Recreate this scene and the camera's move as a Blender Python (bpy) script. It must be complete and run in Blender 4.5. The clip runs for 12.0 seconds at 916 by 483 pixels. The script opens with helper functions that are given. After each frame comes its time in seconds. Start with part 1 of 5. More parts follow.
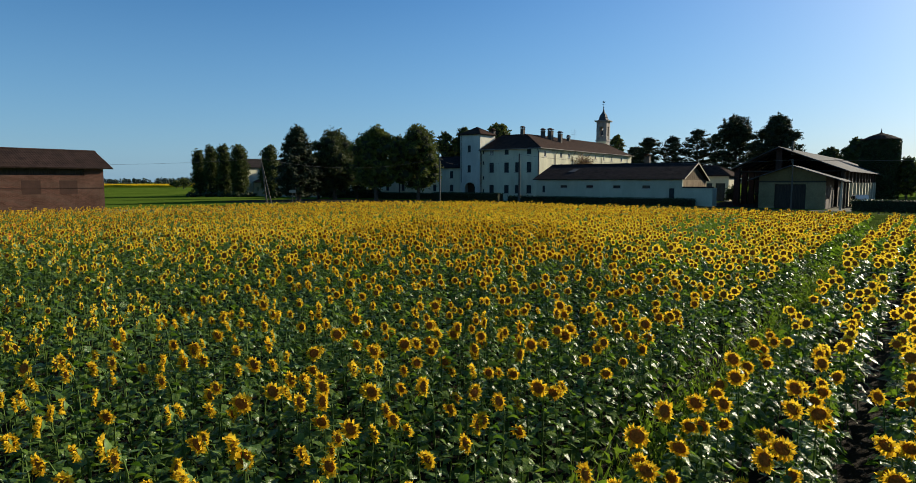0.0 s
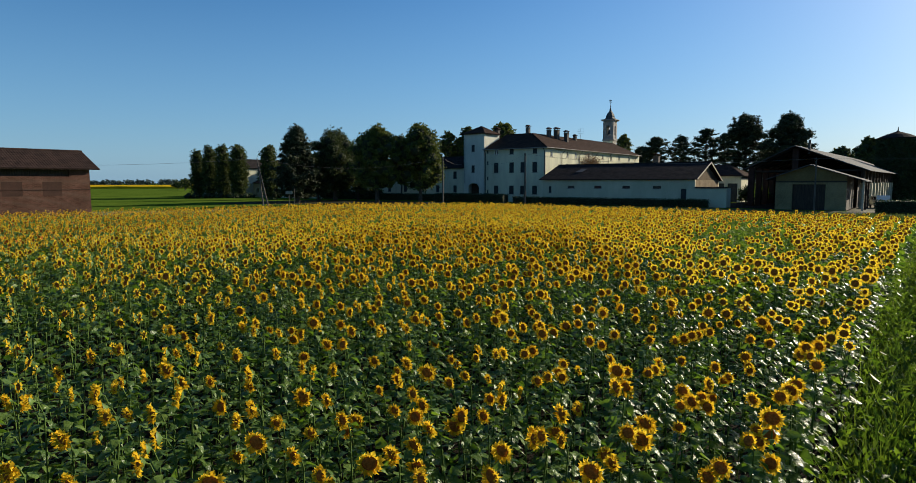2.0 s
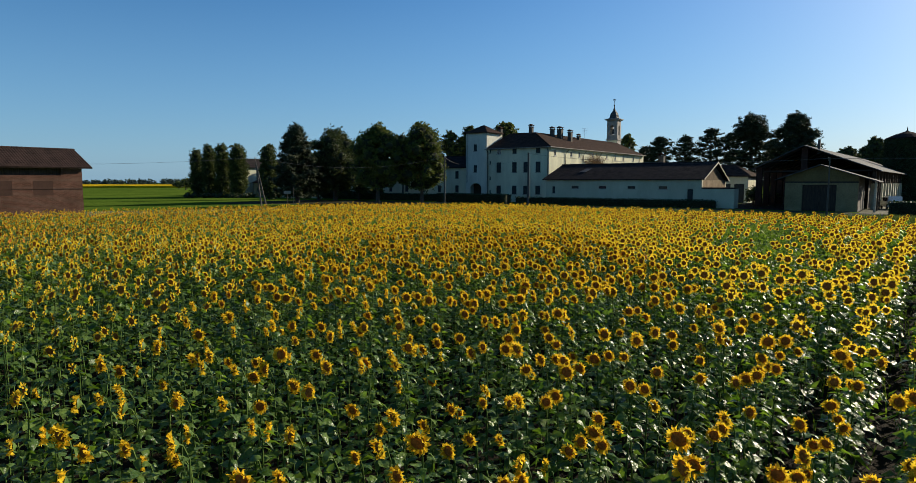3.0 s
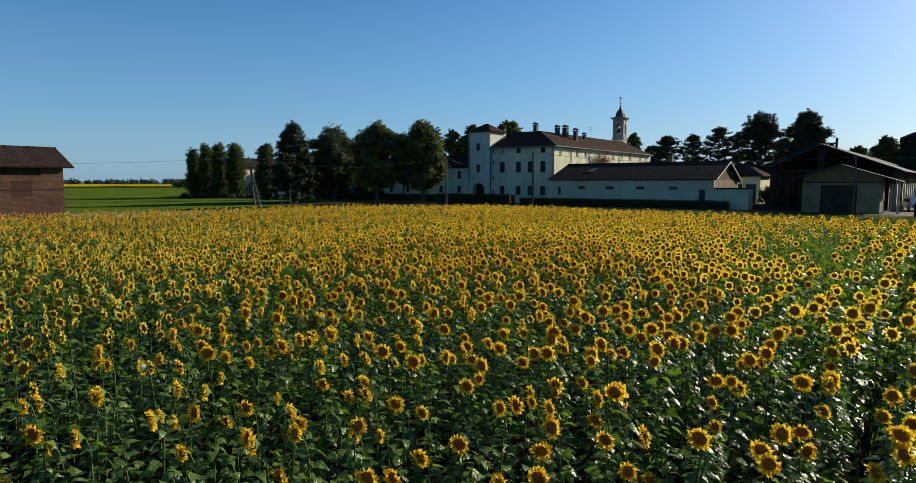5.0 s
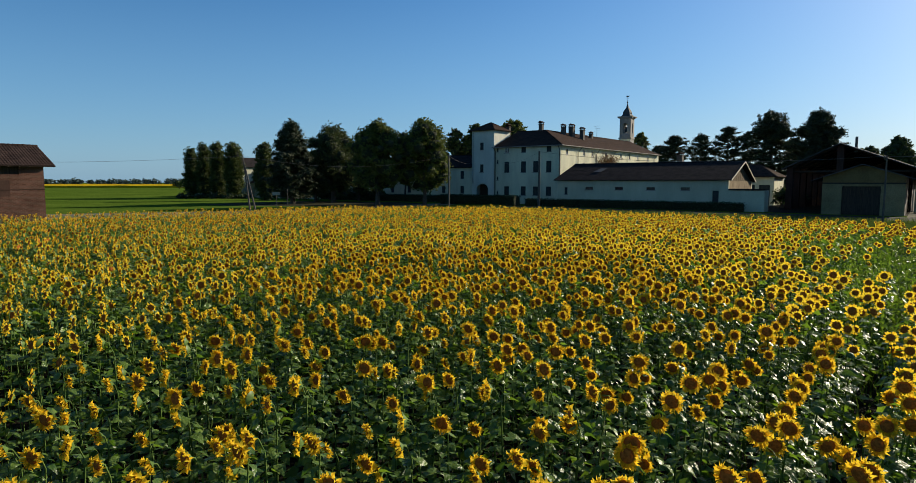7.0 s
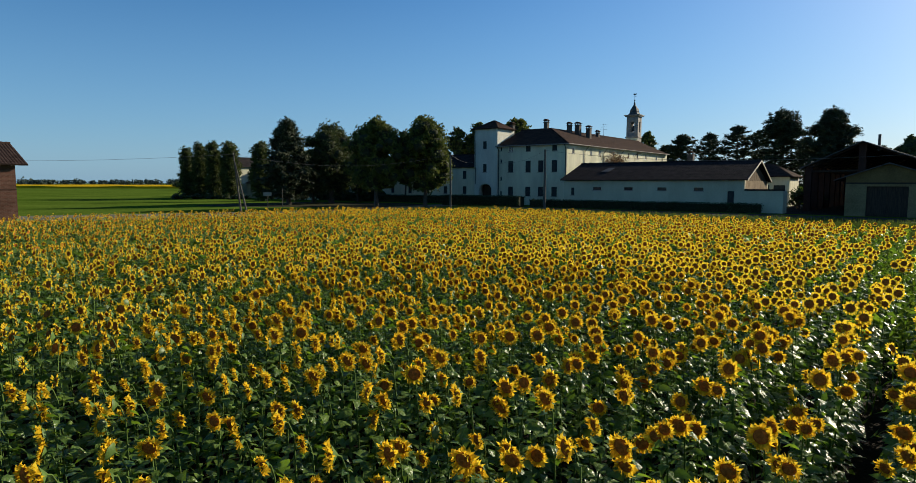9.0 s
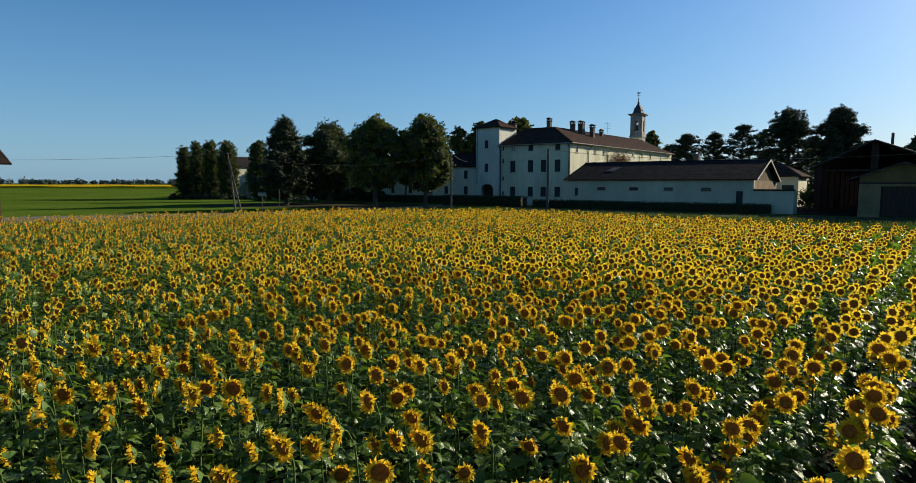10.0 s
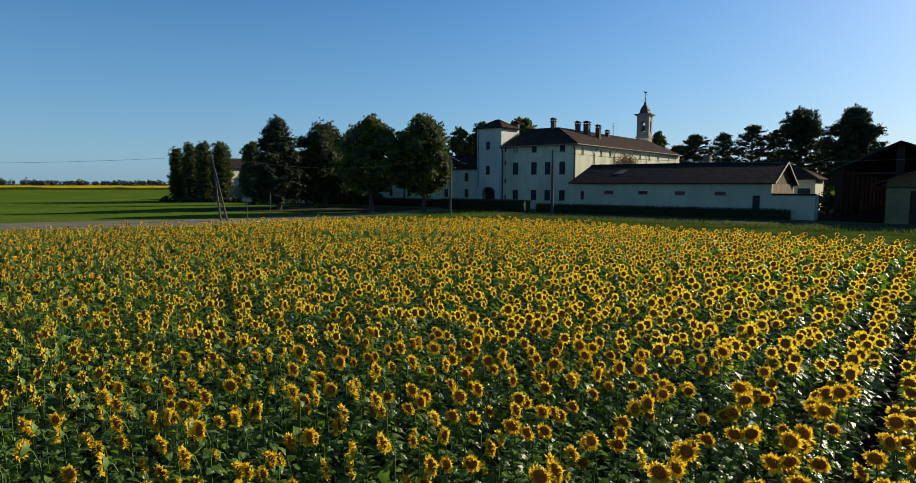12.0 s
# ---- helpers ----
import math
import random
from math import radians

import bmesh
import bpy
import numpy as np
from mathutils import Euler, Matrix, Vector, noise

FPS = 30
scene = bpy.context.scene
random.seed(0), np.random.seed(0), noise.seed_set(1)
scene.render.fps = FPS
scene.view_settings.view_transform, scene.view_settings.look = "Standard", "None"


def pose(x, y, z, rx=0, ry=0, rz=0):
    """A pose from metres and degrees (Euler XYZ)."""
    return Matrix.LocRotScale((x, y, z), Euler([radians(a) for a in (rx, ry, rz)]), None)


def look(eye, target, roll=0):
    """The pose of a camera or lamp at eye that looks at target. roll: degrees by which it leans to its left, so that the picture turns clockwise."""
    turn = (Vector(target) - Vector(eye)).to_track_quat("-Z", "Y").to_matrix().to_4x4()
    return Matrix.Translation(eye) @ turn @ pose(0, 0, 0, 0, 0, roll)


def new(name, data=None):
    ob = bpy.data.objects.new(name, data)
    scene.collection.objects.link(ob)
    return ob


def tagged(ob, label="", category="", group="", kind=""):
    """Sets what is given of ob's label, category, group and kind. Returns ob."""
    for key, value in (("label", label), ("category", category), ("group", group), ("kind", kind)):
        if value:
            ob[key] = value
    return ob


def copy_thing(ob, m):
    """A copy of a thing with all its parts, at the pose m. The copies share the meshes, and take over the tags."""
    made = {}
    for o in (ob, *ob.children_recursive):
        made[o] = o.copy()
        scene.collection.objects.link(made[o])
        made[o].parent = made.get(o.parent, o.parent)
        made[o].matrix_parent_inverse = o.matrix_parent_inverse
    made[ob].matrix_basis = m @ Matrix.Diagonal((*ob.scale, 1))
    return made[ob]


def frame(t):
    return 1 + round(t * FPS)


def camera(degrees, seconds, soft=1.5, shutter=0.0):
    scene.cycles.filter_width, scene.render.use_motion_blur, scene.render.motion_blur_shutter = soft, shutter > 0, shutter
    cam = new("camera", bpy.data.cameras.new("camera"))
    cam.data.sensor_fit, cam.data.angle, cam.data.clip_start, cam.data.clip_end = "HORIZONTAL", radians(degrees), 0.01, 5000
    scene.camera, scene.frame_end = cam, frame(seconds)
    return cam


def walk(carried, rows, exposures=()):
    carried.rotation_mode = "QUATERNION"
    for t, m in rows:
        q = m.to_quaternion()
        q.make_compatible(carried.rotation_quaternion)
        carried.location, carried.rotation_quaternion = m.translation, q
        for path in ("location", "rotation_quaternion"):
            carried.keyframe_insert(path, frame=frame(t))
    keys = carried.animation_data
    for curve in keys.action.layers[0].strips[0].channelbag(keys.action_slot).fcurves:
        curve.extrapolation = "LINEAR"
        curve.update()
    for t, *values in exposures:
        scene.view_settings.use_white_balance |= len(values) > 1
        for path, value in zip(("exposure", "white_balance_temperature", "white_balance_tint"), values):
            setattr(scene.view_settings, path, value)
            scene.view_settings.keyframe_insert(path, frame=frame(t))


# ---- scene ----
cam = camera(73.7, 12.0, soft=0.5)
PATH = [
    (0, (0.032, -1.261, 3.702), (0.017, 0.73, 3.507), 0.0),
    (0.5, (0.041, -0.52, 3.709), (0.023, 1.471, 3.515), 0.0),
    (1, (0.035, 0.295, 3.712), (0.013, 2.285, 3.518), 0.0),
    (1.5, (0.026, 1.23, 3.709), (0.001, 3.22, 3.515), 0.0),
    (2, (0.008, 2.094, 3.704), (-0.019, 4.085, 3.511), -0.1),
    (2.5, (-0.012, 2.969, 3.692), (-0.042, 4.96, 3.499), -0.1),
    (3, (-0.021, 3.84, 3.685), (-0.054, 5.83, 3.492), 0.0),
    (5, (-0.04, 7.253, 3.713), (-0.081, 9.243, 3.52), 0.0),
    (5.5, (-0.07, 8.057, 3.712), (-0.114, 10.047, 3.519), 0.0),
    (6, (-0.098, 8.877, 3.709), (-0.143, 10.868, 3.516), 0.0),
    (6.5, (-0.122, 9.725, 3.708), (-0.17, 11.715, 3.516), 0.0),
    (7, (-0.142, 10.627, 3.705), (-0.192, 12.617, 3.513), 0.1),
    (9, (-0.127, 14.518, 3.625), (-0.186, 16.508, 3.435), 0.1),
    (9.5, (-0.133, 15.539, 3.612), (-0.193, 17.529, 3.421), 0.1),
    (10, (-0.106, 16.59, 3.613), (-0.17, 18.58, 3.423), 0.1),
    (10.5, (-0.074, 17.685, 3.631), (-0.139, 19.675, 3.442), 0.1),
    (11, (-0.034, 18.781, 3.736), (-0.101, 20.771, 3.546), 0.1),
    (11.5, (0.028, 19.896, 3.88), (-0.041, 21.886, 3.69), 0.0),
    (12, (0.12, 20.941, 3.989), (0.048, 22.931, 3.801), 0.1),
]
EXPOSURE = 0.75
walk(cam, [(t, look(eye, target, roll)) for t, eye, target, roll in PATH], [(0.0, EXPOSURE, 6350, 8), (12.0, EXPOSURE, 6350, 8)])

# ---- light ----
SUN_AZ, SUN_EL = 57.0, 22.0          # degrees to the right of +y, above the horizon
world = bpy.data.worlds.new("sky")
scene.world = world
world.use_nodes = True
wt = world.node_tree
sky = wt.nodes.new("ShaderNodeTexSky")
sky.sky_type, sky.sun_disc = "NISHITA", False
sky.sun_elevation, sky.sun_rotation = radians(SUN_EL), radians(SUN_AZ)
sky.altitude, sky.air_density, sky.dust_density, sky.ozone_density = 400, 0.85, 0.75, 3.0
hsv = wt.nodes.new("ShaderNodeHueSaturation")
hsv.inputs["Saturation"].default_value = 1.26
wt.links.new(sky.outputs[0], hsv.inputs["Color"])
veil = wt.nodes.new("ShaderNodeMix")       # thin even haze over the clear sky
veil.data_type = "RGBA"
veil.inputs[7].default_value = (1.55, 3.15, 4.8, 1)
lift = wt.nodes.new("ShaderNodeMapRange")     # denser towards the horizon
lift.inputs["From Max"].default_value, lift.inputs["To Min"].default_value, lift.inputs["To Max"].default_value = 0.3, 0.7, 0.04
upward = wt.nodes.new("ShaderNodeSeparateXYZ")
coord = wt.nodes.new("ShaderNodeTexCoord")
wt.links.new(coord.outputs["Generated"], upward.inputs[0])
wt.links.new(upward.outputs["Z"], lift.inputs["Value"])
wt.links.new(lift.outputs[0], veil.inputs[0])
wt.links.new(hsv.outputs[0], veil.inputs[6])
wt.links.new(veil.outputs[2], wt.nodes["Background"].inputs[0])
wt.nodes["Background"].inputs[1].default_value = 0.073

sun = new("sun", bpy.data.lights.new("sun", "SUN"))
sun.data.energy, sun.data.angle, sun.data.color = 4.85, radians(0.6), (1.0, 0.86, 0.66)
_a, _e = radians(SUN_AZ), radians(SUN_EL)
SUN_DIR = Vector((math.sin(_a) * math.cos(_e), math.cos(_a) * math.cos(_e), math.sin(_e)))
sun.matrix_world = look(SUN_DIR * 300, (0, 0, 0))

# ---- materials ----
def nodes_of(name):
    m = bpy.data.materials.new(name)
    m.use_nodes = True
    nt = m.node_tree
    return m, nt, nt.nodes["Principled BSDF"]


def ramp(nt, fac, stops):
    r = nt.nodes.new("ShaderNodeValToRGB")
    while len(r.color_ramp.elements) < len(stops):
        r.color_ramp.elements.new(0.5)
    for e, (p, c) in zip(r.color_ramp.elements, stops):
        e.position, e.color = p, (*c, 1)
    nt.links.new(fac, r.inputs[0])
    return r.outputs[0]


def noise_tex(nt, scale, detail=4, rough=0.6, coord="Object", stretch=(1, 1, 1)):
    tc = nt.nodes.new("ShaderNodeTexCoord")
    mp = nt.nodes.new("ShaderNodeMapping")
    mp.inputs["Scale"].default_value = stretch
    nt.links.new(tc.outputs[coord], mp.inputs[0])
    n = nt.nodes.new("ShaderNodeTexNoise")
    n.inputs["Scale"].default_value, n.inputs["Detail"].default_value, n.inputs["Roughness"].default_value = scale, detail, rough
    nt.links.new(mp.outputs[0], n.inputs["Vector"])
    return n.outputs["Fac"]


def mix(nt, a, b, fac, mode="MIX"):
    x = nt.nodes.new("ShaderNodeMix")
    x.data_type, x.blend_type = "RGBA", mode
    for sock, v in ((x.inputs[0], fac), (x.inputs[6], a), (x.inputs[7], b)):
        if isinstance(v, bpy.types.NodeSocket):
            nt.links.new(v, sock)
        elif isinstance(v, (int, float)):
            sock.default_value = v
        else:
            sock.default_value = (*v, 1)
    return x.outputs[2]


def bump(nt, height, strength, dist, bsdf):
    b = nt.nodes.new("ShaderNodeBump")
    b.inputs["Strength"].default_value, b.inputs["Distance"].default_value = strength, dist
    nt.links.new(height, b.inputs["Height"])
    nt.links.new(b.outputs[0], bsdf.inputs["Normal"])


def surface(name, c1, c2, scale=1.0, fine=20.0, rough=0.85, metal=0.0, bump_s=0.3, bump_d=0.01, spread=(0.35, 0.65), stretch=(1, 1, 1), spec=0.3, grain=(0.7, 1.15)):
    """Two-scale mottled surface between two base colours."""
    m, nt, b = nodes_of(name)
    big, small = noise_tex(nt, scale, 5, 0.6, stretch=stretch), noise_tex(nt, fine, 4, 0.7)
    col = ramp(nt, big, [(spread[0], c1), (spread[1], c2)])
    g = ramp(nt, small, [(0.3, (grain[0],) * 3), (0.7, (grain[1],) * 3)])
    nt.links.new(mix(nt, col, g, 1.0, "MULTIPLY"), b.inputs["Base Color"])
    b.inputs["Roughness"].default_value, b.inputs["Metallic"].default_value = rough, metal
    b.inputs["Specular IOR Level"].default_value = spec
    bump(nt, small, bump_s, bump_d, b)
    return m


def foliage(name, c1, c2, trans=0.35, rough=0.5, spec=0.4, tcol=None, crease=0.35):
    """Leaves: varied from leaf to leaf, part of the light goes through."""
    m, nt, b = nodes_of(name)
    fac = nt.nodes.new("ShaderNodeNewGeometry").outputs["Random Per Island"]
    col = ramp(nt, fac, [(0.0, c1), (1.0, c2)])
    small = noise_tex(nt, 25.0, 3)
    g = ramp(nt, small, [(0.3, (0.75, 0.75, 0.75)), (0.7, (1.15, 1.15, 1.15))])
    col = mix(nt, col, g, 1.0, "MULTIPLY")
    nt.links.new(col, b.inputs["Base Color"])
    b.inputs["Roughness"].default_value, b.inputs["Specular IOR Level"].default_value = rough, spec
    t = nt.nodes.new("ShaderNodeBsdfTranslucent")
    if tcol:
        crinkle = nt.nodes.new("ShaderNodeBump")
        crinkle.inputs["Strength"].default_value, crinkle.inputs["Distance"].default_value = crease, 0.03
        nt.links.new(noise_tex(nt, 16.0, 2, 0.6), crinkle.inputs["Height"])
        nt.links.new(crinkle.outputs[0], b.inputs["Normal"])
        nt.links.new(mix(nt, col, tcol, 1.0, "MULTIPLY"), t.inputs[0])
    else:
        nt.links.new(col, t.inputs[0])
    ms = nt.nodes.new("ShaderNodeMixShader")
    ms.inputs[0].default_value = trans
    nt.links.new(b.outputs[0], ms.inputs[1])
    nt.links.new(t.outputs[0], ms.inputs[2])
    nt.links.new(ms.outputs[0], nt.nodes["Material Output"].inputs[0])
    return m


M = {}
M["petal"] = foliage("petal", (0.72, 0.44, 0.016), (0.78, 0.575, 0.036), 0.54, 0.7, 0.08)
M["disc"] = surface("flower_disc", (0.205, 0.068, 0.013), (0.40, 0.136, 0.026), 45, 300, 0.95, bump_s=0.8, bump_d=0.004, spec=0.1)
M["bract"] = foliage("bract", (0.07, 0.13, 0.025), (0.10, 0.17, 0.035), 0.25)
M["leaf"] = foliage("sunflower_leaf", (0.045, 0.094, 0.018), (0.14, 0.215, 0.045), 0.40, 0.36, 0.3, tcol=(1.4, 1.5, 0.45), crease=0.9)
M["stem"] = surface("stem", (0.06, 0.105, 0.02), (0.10, 0.155, 0.034), 8, 60, 0.75, spec=0.1)
M["weed"] = foliage("weed", (0.055, 0.105, 0.017), (0.145, 0.205, 0.038), 0.42, 0.5, 0.25, tcol=(1.3, 1.4, 0.5))
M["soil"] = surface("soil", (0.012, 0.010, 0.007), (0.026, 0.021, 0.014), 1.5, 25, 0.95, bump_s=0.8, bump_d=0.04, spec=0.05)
M["tree_leaf"] = foliage("lime_leaf", (0.05, 0.075, 0.016), (0.14, 0.155, 0.035), 0.3, 0.65, 0.14)
M["dark_leaf"] = foliage("dark_leaf", (0.04, 0.058, 0.02), (0.092, 0.108, 0.034), 0.25, 0.65, 0.14)
M["poplar_leaf"] = foliage("poplar_leaf", (0.038, 0.058, 0.014), (0.085, 0.102, 0.026), 0.3, 0.65, 0.14)
M["needle"] = foliage("needle", (0.022, 0.036, 0.016), (0.05, 0.065, 0.026), 0.12, 0.6, 0.25)
M["hedge"] = foliage("hedge_leaf", (0.02, 0.04, 0.012), (0.04, 0.065, 0.02), 0.2, 0.5, 0.3)
# bluish leaf colour with the haze of distance put into it
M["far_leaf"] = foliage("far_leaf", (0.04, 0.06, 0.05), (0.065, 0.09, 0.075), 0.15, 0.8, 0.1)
M["bark"] = surface("bark", (0.05, 0.04, 0.03), (0.1, 0.08, 0.06), 3, 20, 0.95, bump_s=0.8, bump_d=0.03, stretch=(4, 4, 1))
# dark fill behind leaves: the shade between them put into the colour
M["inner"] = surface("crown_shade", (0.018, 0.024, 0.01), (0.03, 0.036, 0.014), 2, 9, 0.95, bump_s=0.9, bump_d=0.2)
M["plaster"] = surface("white_plaster", (0.46, 0.445, 0.325), (0.62, 0.60, 0.43), 0.5, 9, 0.9, bump_s=0.08, stretch=(1, 1, 0.3), spec=0.1, grain=(0.9, 1.07))
M["plaster_b"] = surface("cool_plaster", (0.44, 0.44, 0.375), (0.6, 0.595, 0.50), 0.4, 9, 0.9, bump_s=0.08, stretch=(1, 1, 0.3), spec=0.1, grain=(0.9, 1.07))
M["plaster_c"] = surface("grey_plaster", (0.355, 0.352, 0.255), (0.475, 0.468, 0.34), 0.4, 9, 0.9, bump_s=0.08, stretch=(1, 1, 0.3), spec=0.1, grain=(0.9, 1.07))
M["plaster_w"] = surface("warm_plaster", (0.36, 0.31, 0.23), (0.48, 0.42, 0.31), 0.5, 8, 0.9, bump_s=0.2)
M["pale_ochre"] = surface("faded_ochre_plaster", (0.155, 0.122, 0.058), (0.235, 0.188, 0.095), 0.5, 8, 0.9, bump_s=0.2)
M["ochre"] = surface("ochre_plaster", (0.12, 0.083, 0.03), (0.17, 0.12, 0.045), 0.6, 8, 0.9, bump_s=0.2)
M["tile"] = surface("roof_tile", (0.03, 0.02, 0.016), (0.06, 0.036, 0.027), 1.3, 9, 0.95, bump_s=0.5, bump_d=0.02, spec=0.03)
M["tile_b"] = surface("sooty_roof_tile", (0.026, 0.018, 0.016), (0.052, 0.035, 0.029), 1.3, 9, 0.95, bump_s=0.5, bump_d=0.02, spec=0.03)
M["tile_d"] = surface("weathered_roof_tile", (0.014, 0.013, 0.014), (0.032, 0.027, 0.026), 1.3, 9, 0.95, bump_s=0.5, bump_d=0.02, spec=0.03)
M["slate"] = surface("dome_metal", (0.04, 0.045, 0.045), (0.075, 0.08, 0.08), 1.0, 9, 0.6, 0.3)
M["sheet"] = surface("corrugated_sheet", (0.06, 0.062, 0.065), (0.105, 0.107, 0.108), 0.6, 12, 0.85, spec=0.1)
M["brick"] = surface("old_brick", (0.07, 0.036, 0.027), (0.12, 0.06, 0.044), 0.8, 14, 0.95, bump_s=0.6)
M["brick_d"] = surface("infill_brick", (0.032, 0.016, 0.011), (0.054, 0.026, 0.018), 0.9, 14, 0.95, bump_s=0.6)
M["shutter"] = surface("dark_shutter", (0.016, 0.02, 0.02), (0.032, 0.038, 0.036), 2, 15, 0.7)
M["stone"] = surface("stone", (0.20, 0.19, 0.175), (0.30, 0.28, 0.25), 1.5, 15, 0.9)
M["wood"] = surface("dark_wood", (0.025, 0.018, 0.013), (0.055, 0.04, 0.027), 2, 18, 0.85, stretch=(5, 5, 0.6))
M["pole"] = surface("grey_pole", (0.06, 0.055, 0.048), (0.11, 0.10, 0.085), 1.5, 15, 0.9, stretch=(6, 6, 0.5))
M["wire"] = surface("wire", (0.14, 0.13, 0.12), (0.2, 0.19, 0.18), 3, 15, 0.6, 0.5)
M["metal"] = surface("dark_metal", (0.05, 0.05, 0.05), (0.09, 0.09, 0.085), 3, 20, 0.5, 0.6)
M["white"] = surface("white_paint", (0.72, 0.72, 0.7), (0.8, 0.8, 0.78), 2, 20, 0.5)
M["glass"] = surface("dark_glass", (0.02, 0.022, 0.025), (0.03, 0.032, 0.035), 2, 20, 0.1, spec=0.5)
M["rubber"] = surface("rubber", (0.02, 0.02, 0.02), (0.035, 0.035, 0.035), 5, 40, 0.8)
M["grass"] = surface("meadow", (0.055, 0.095, 0.011), (0.088, 0.135, 0.018), 0.06, 1.3, 0.95, bump_s=0.8, bump_d=0.15, spec=0.0)
# margin grass, darker than the meadow to carry the shade lying on it
M["margin"] = surface("rough_margin", (0.026, 0.042, 0.008), (0.062, 0.088, 0.018), 0.25, 3, 0.95, bump_s=0.9, bump_d=0.12, spec=0.0)
M["verge"] = foliage("verge_grass", (0.045, 0.08, 0.014), (0.12, 0.15, 0.032), 0.4, 0.8, 0.05)
M["road"] = surface("gravel_road", (0.10, 0.098, 0.068), (0.165, 0.155, 0.11), 0.35, 12, 0.95, bump_s=0.6, bump_d=0.03, spec=0.05)
M["far_field"] = surface("far_sunflowers", (0.30, 0.20, 0.012), (0.52, 0.33, 0.01), 0.12, 1.2, 0.95, bump_s=0.5, bump_d=0.3, spec=0.0)
M["chimney"] = surface("sooty_masonry", (0.06, 0.052, 0.045), (0.11, 0.095, 0.08), 2, 15, 0.95)


def brickwork():
    """Courses of brick on the barn's long wall, with mortar lines and patches of wear."""
    m, nt, b = nodes_of("brickwork")
    tc = nt.nodes.new("ShaderNodeTexCoord")
    sep = nt.nodes.new("ShaderNodeSeparateXYZ")
    com = nt.nodes.new("ShaderNodeCombineXYZ")
    nt.links.new(tc.outputs["Object"], sep.inputs[0])
    nt.links.new(sep.outputs["Y"], com.inputs["X"])
    nt.links.new(sep.outputs["Z"], com.inputs["Y"])
    br = nt.nodes.new("ShaderNodeTexBrick")
    nt.links.new(com.outputs[0], br.inputs["Vector"])
    for k, v in (("Color1", (0.07, 0.036, 0.026, 1)), ("Color2", (0.105, 0.054, 0.04, 1)), ("Mortar", (0.12, 0.09, 0.07, 1))):
        br.inputs[k].default_value = v
    for k, v in (("Scale", 1.0), ("Brick Width", 0.32), ("Row Height", 0.11), ("Mortar Size", 0.012), ("Mortar Smooth", 0.3)):
        br.inputs[k].default_value = v
    wear = ramp(nt, noise_tex(nt, 0.5, 6, 0.7), [(0.3, (0.6, 0.58, 0.56)), (0.7, (1.15, 1.1, 1.1))])
    nt.links.new(mix(nt, br.outputs["Color"], wear, 1.0, "MULTIPLY"), b.inputs["Base Color"])
    b.inputs["Roughness"].default_value, b.inputs["Specular IOR Level"].default_value = 0.95, 0.05
    bump(nt, br.outputs["Fac"], -0.6, 0.02, b)
    return m


M["brickwork"] = brickwork()
M["bare_wall"] = surface("bare_masonry", (0.15, 0.115, 0.075), (0.24, 0.185, 0.12), 0.9, 12, 0.95, bump_s=0.5, spec=0.05)
M["board"] = surface("weathered_board", (0.08, 0.06, 0.038), (0.145, 0.108, 0.066), 1.6, 16, 0.9, stretch=(5, 5, 0.7), spec=0.05)
M["creeper"] = foliage("creeper_leaf", (0.10, 0.06, 0.03), (0.20, 0.13, 0.07), 0.3, 0.6, 0.1)
# dark ground colour that stands for the buildings' shade
M["front_shade"] = surface("front_shade_ground", (0.028, 0.028, 0.027), (0.05, 0.048, 0.045), 0.5, 14, 0.95, bump_s=0.4, bump_d=0.01, spec=0.05)
# ground colour with tree shade put into it
M["tree_shade"] = surface("tree_shade_ground", (0.022, 0.022, 0.012), (0.05, 0.048, 0.024), 0.35, 6, 0.95, bump_s=0.6, bump_d=0.05, spec=0.03)


# ---- building helpers ----
GRID = pose(0, 0, 0, 0, 0, -36)       # the farm's walls and the crop rows run along this grid
rng = np.random.default_rng(7)


def g2w(s, n, z=0.0):
    return GRID @ Vector((s, n, z))


def thing(name, m, label, category, group="", kind=""):
    ob = new(name)
    ob.empty_display_size = 0.2
    ob.matrix_world = m
    return tagged(ob, label, category, group, kind)


def finish(bm, name, mat):
    me = bpy.data.meshes.new(name)
    bm.to_mesh(me)
    bm.free()
    for x in mat if isinstance(mat, (list, tuple)) else [mat]:
        me.materials.append(x)
    return me


def part(name, bm, mat, parent, label="", m=None):
    me = finish(bm, name, mat) if isinstance(bm, bmesh.types.BMesh) else bm
    ob = new(name, me)
    ob.parent = parent
    if m is not None:
        ob.matrix_local = m
    return tagged(ob, label)


def box(bm, x0, x1, y0, y1, z0, z1):
    vs = [bm.verts.new(p) for p in ((x0, y0, z0), (x1, y0, z0), (x1, y1, z0), (x0, y1, z0), (x0, y0, z1), (x1, y0, z1), (x1, y1, z1), (x0, y1, z1))]
    for f in ((0, 3, 2, 1), (4, 5, 6, 7), (0, 1, 5, 4), (1, 2, 6, 5), (2, 3, 7, 6), (3, 0, 4, 7)):
        bm.faces.new([vs[i] for i in f])
    return vs


def boxes(*rows):
    bm = bmesh.new()
    for r in rows:
        box(bm, *r)
    return bm


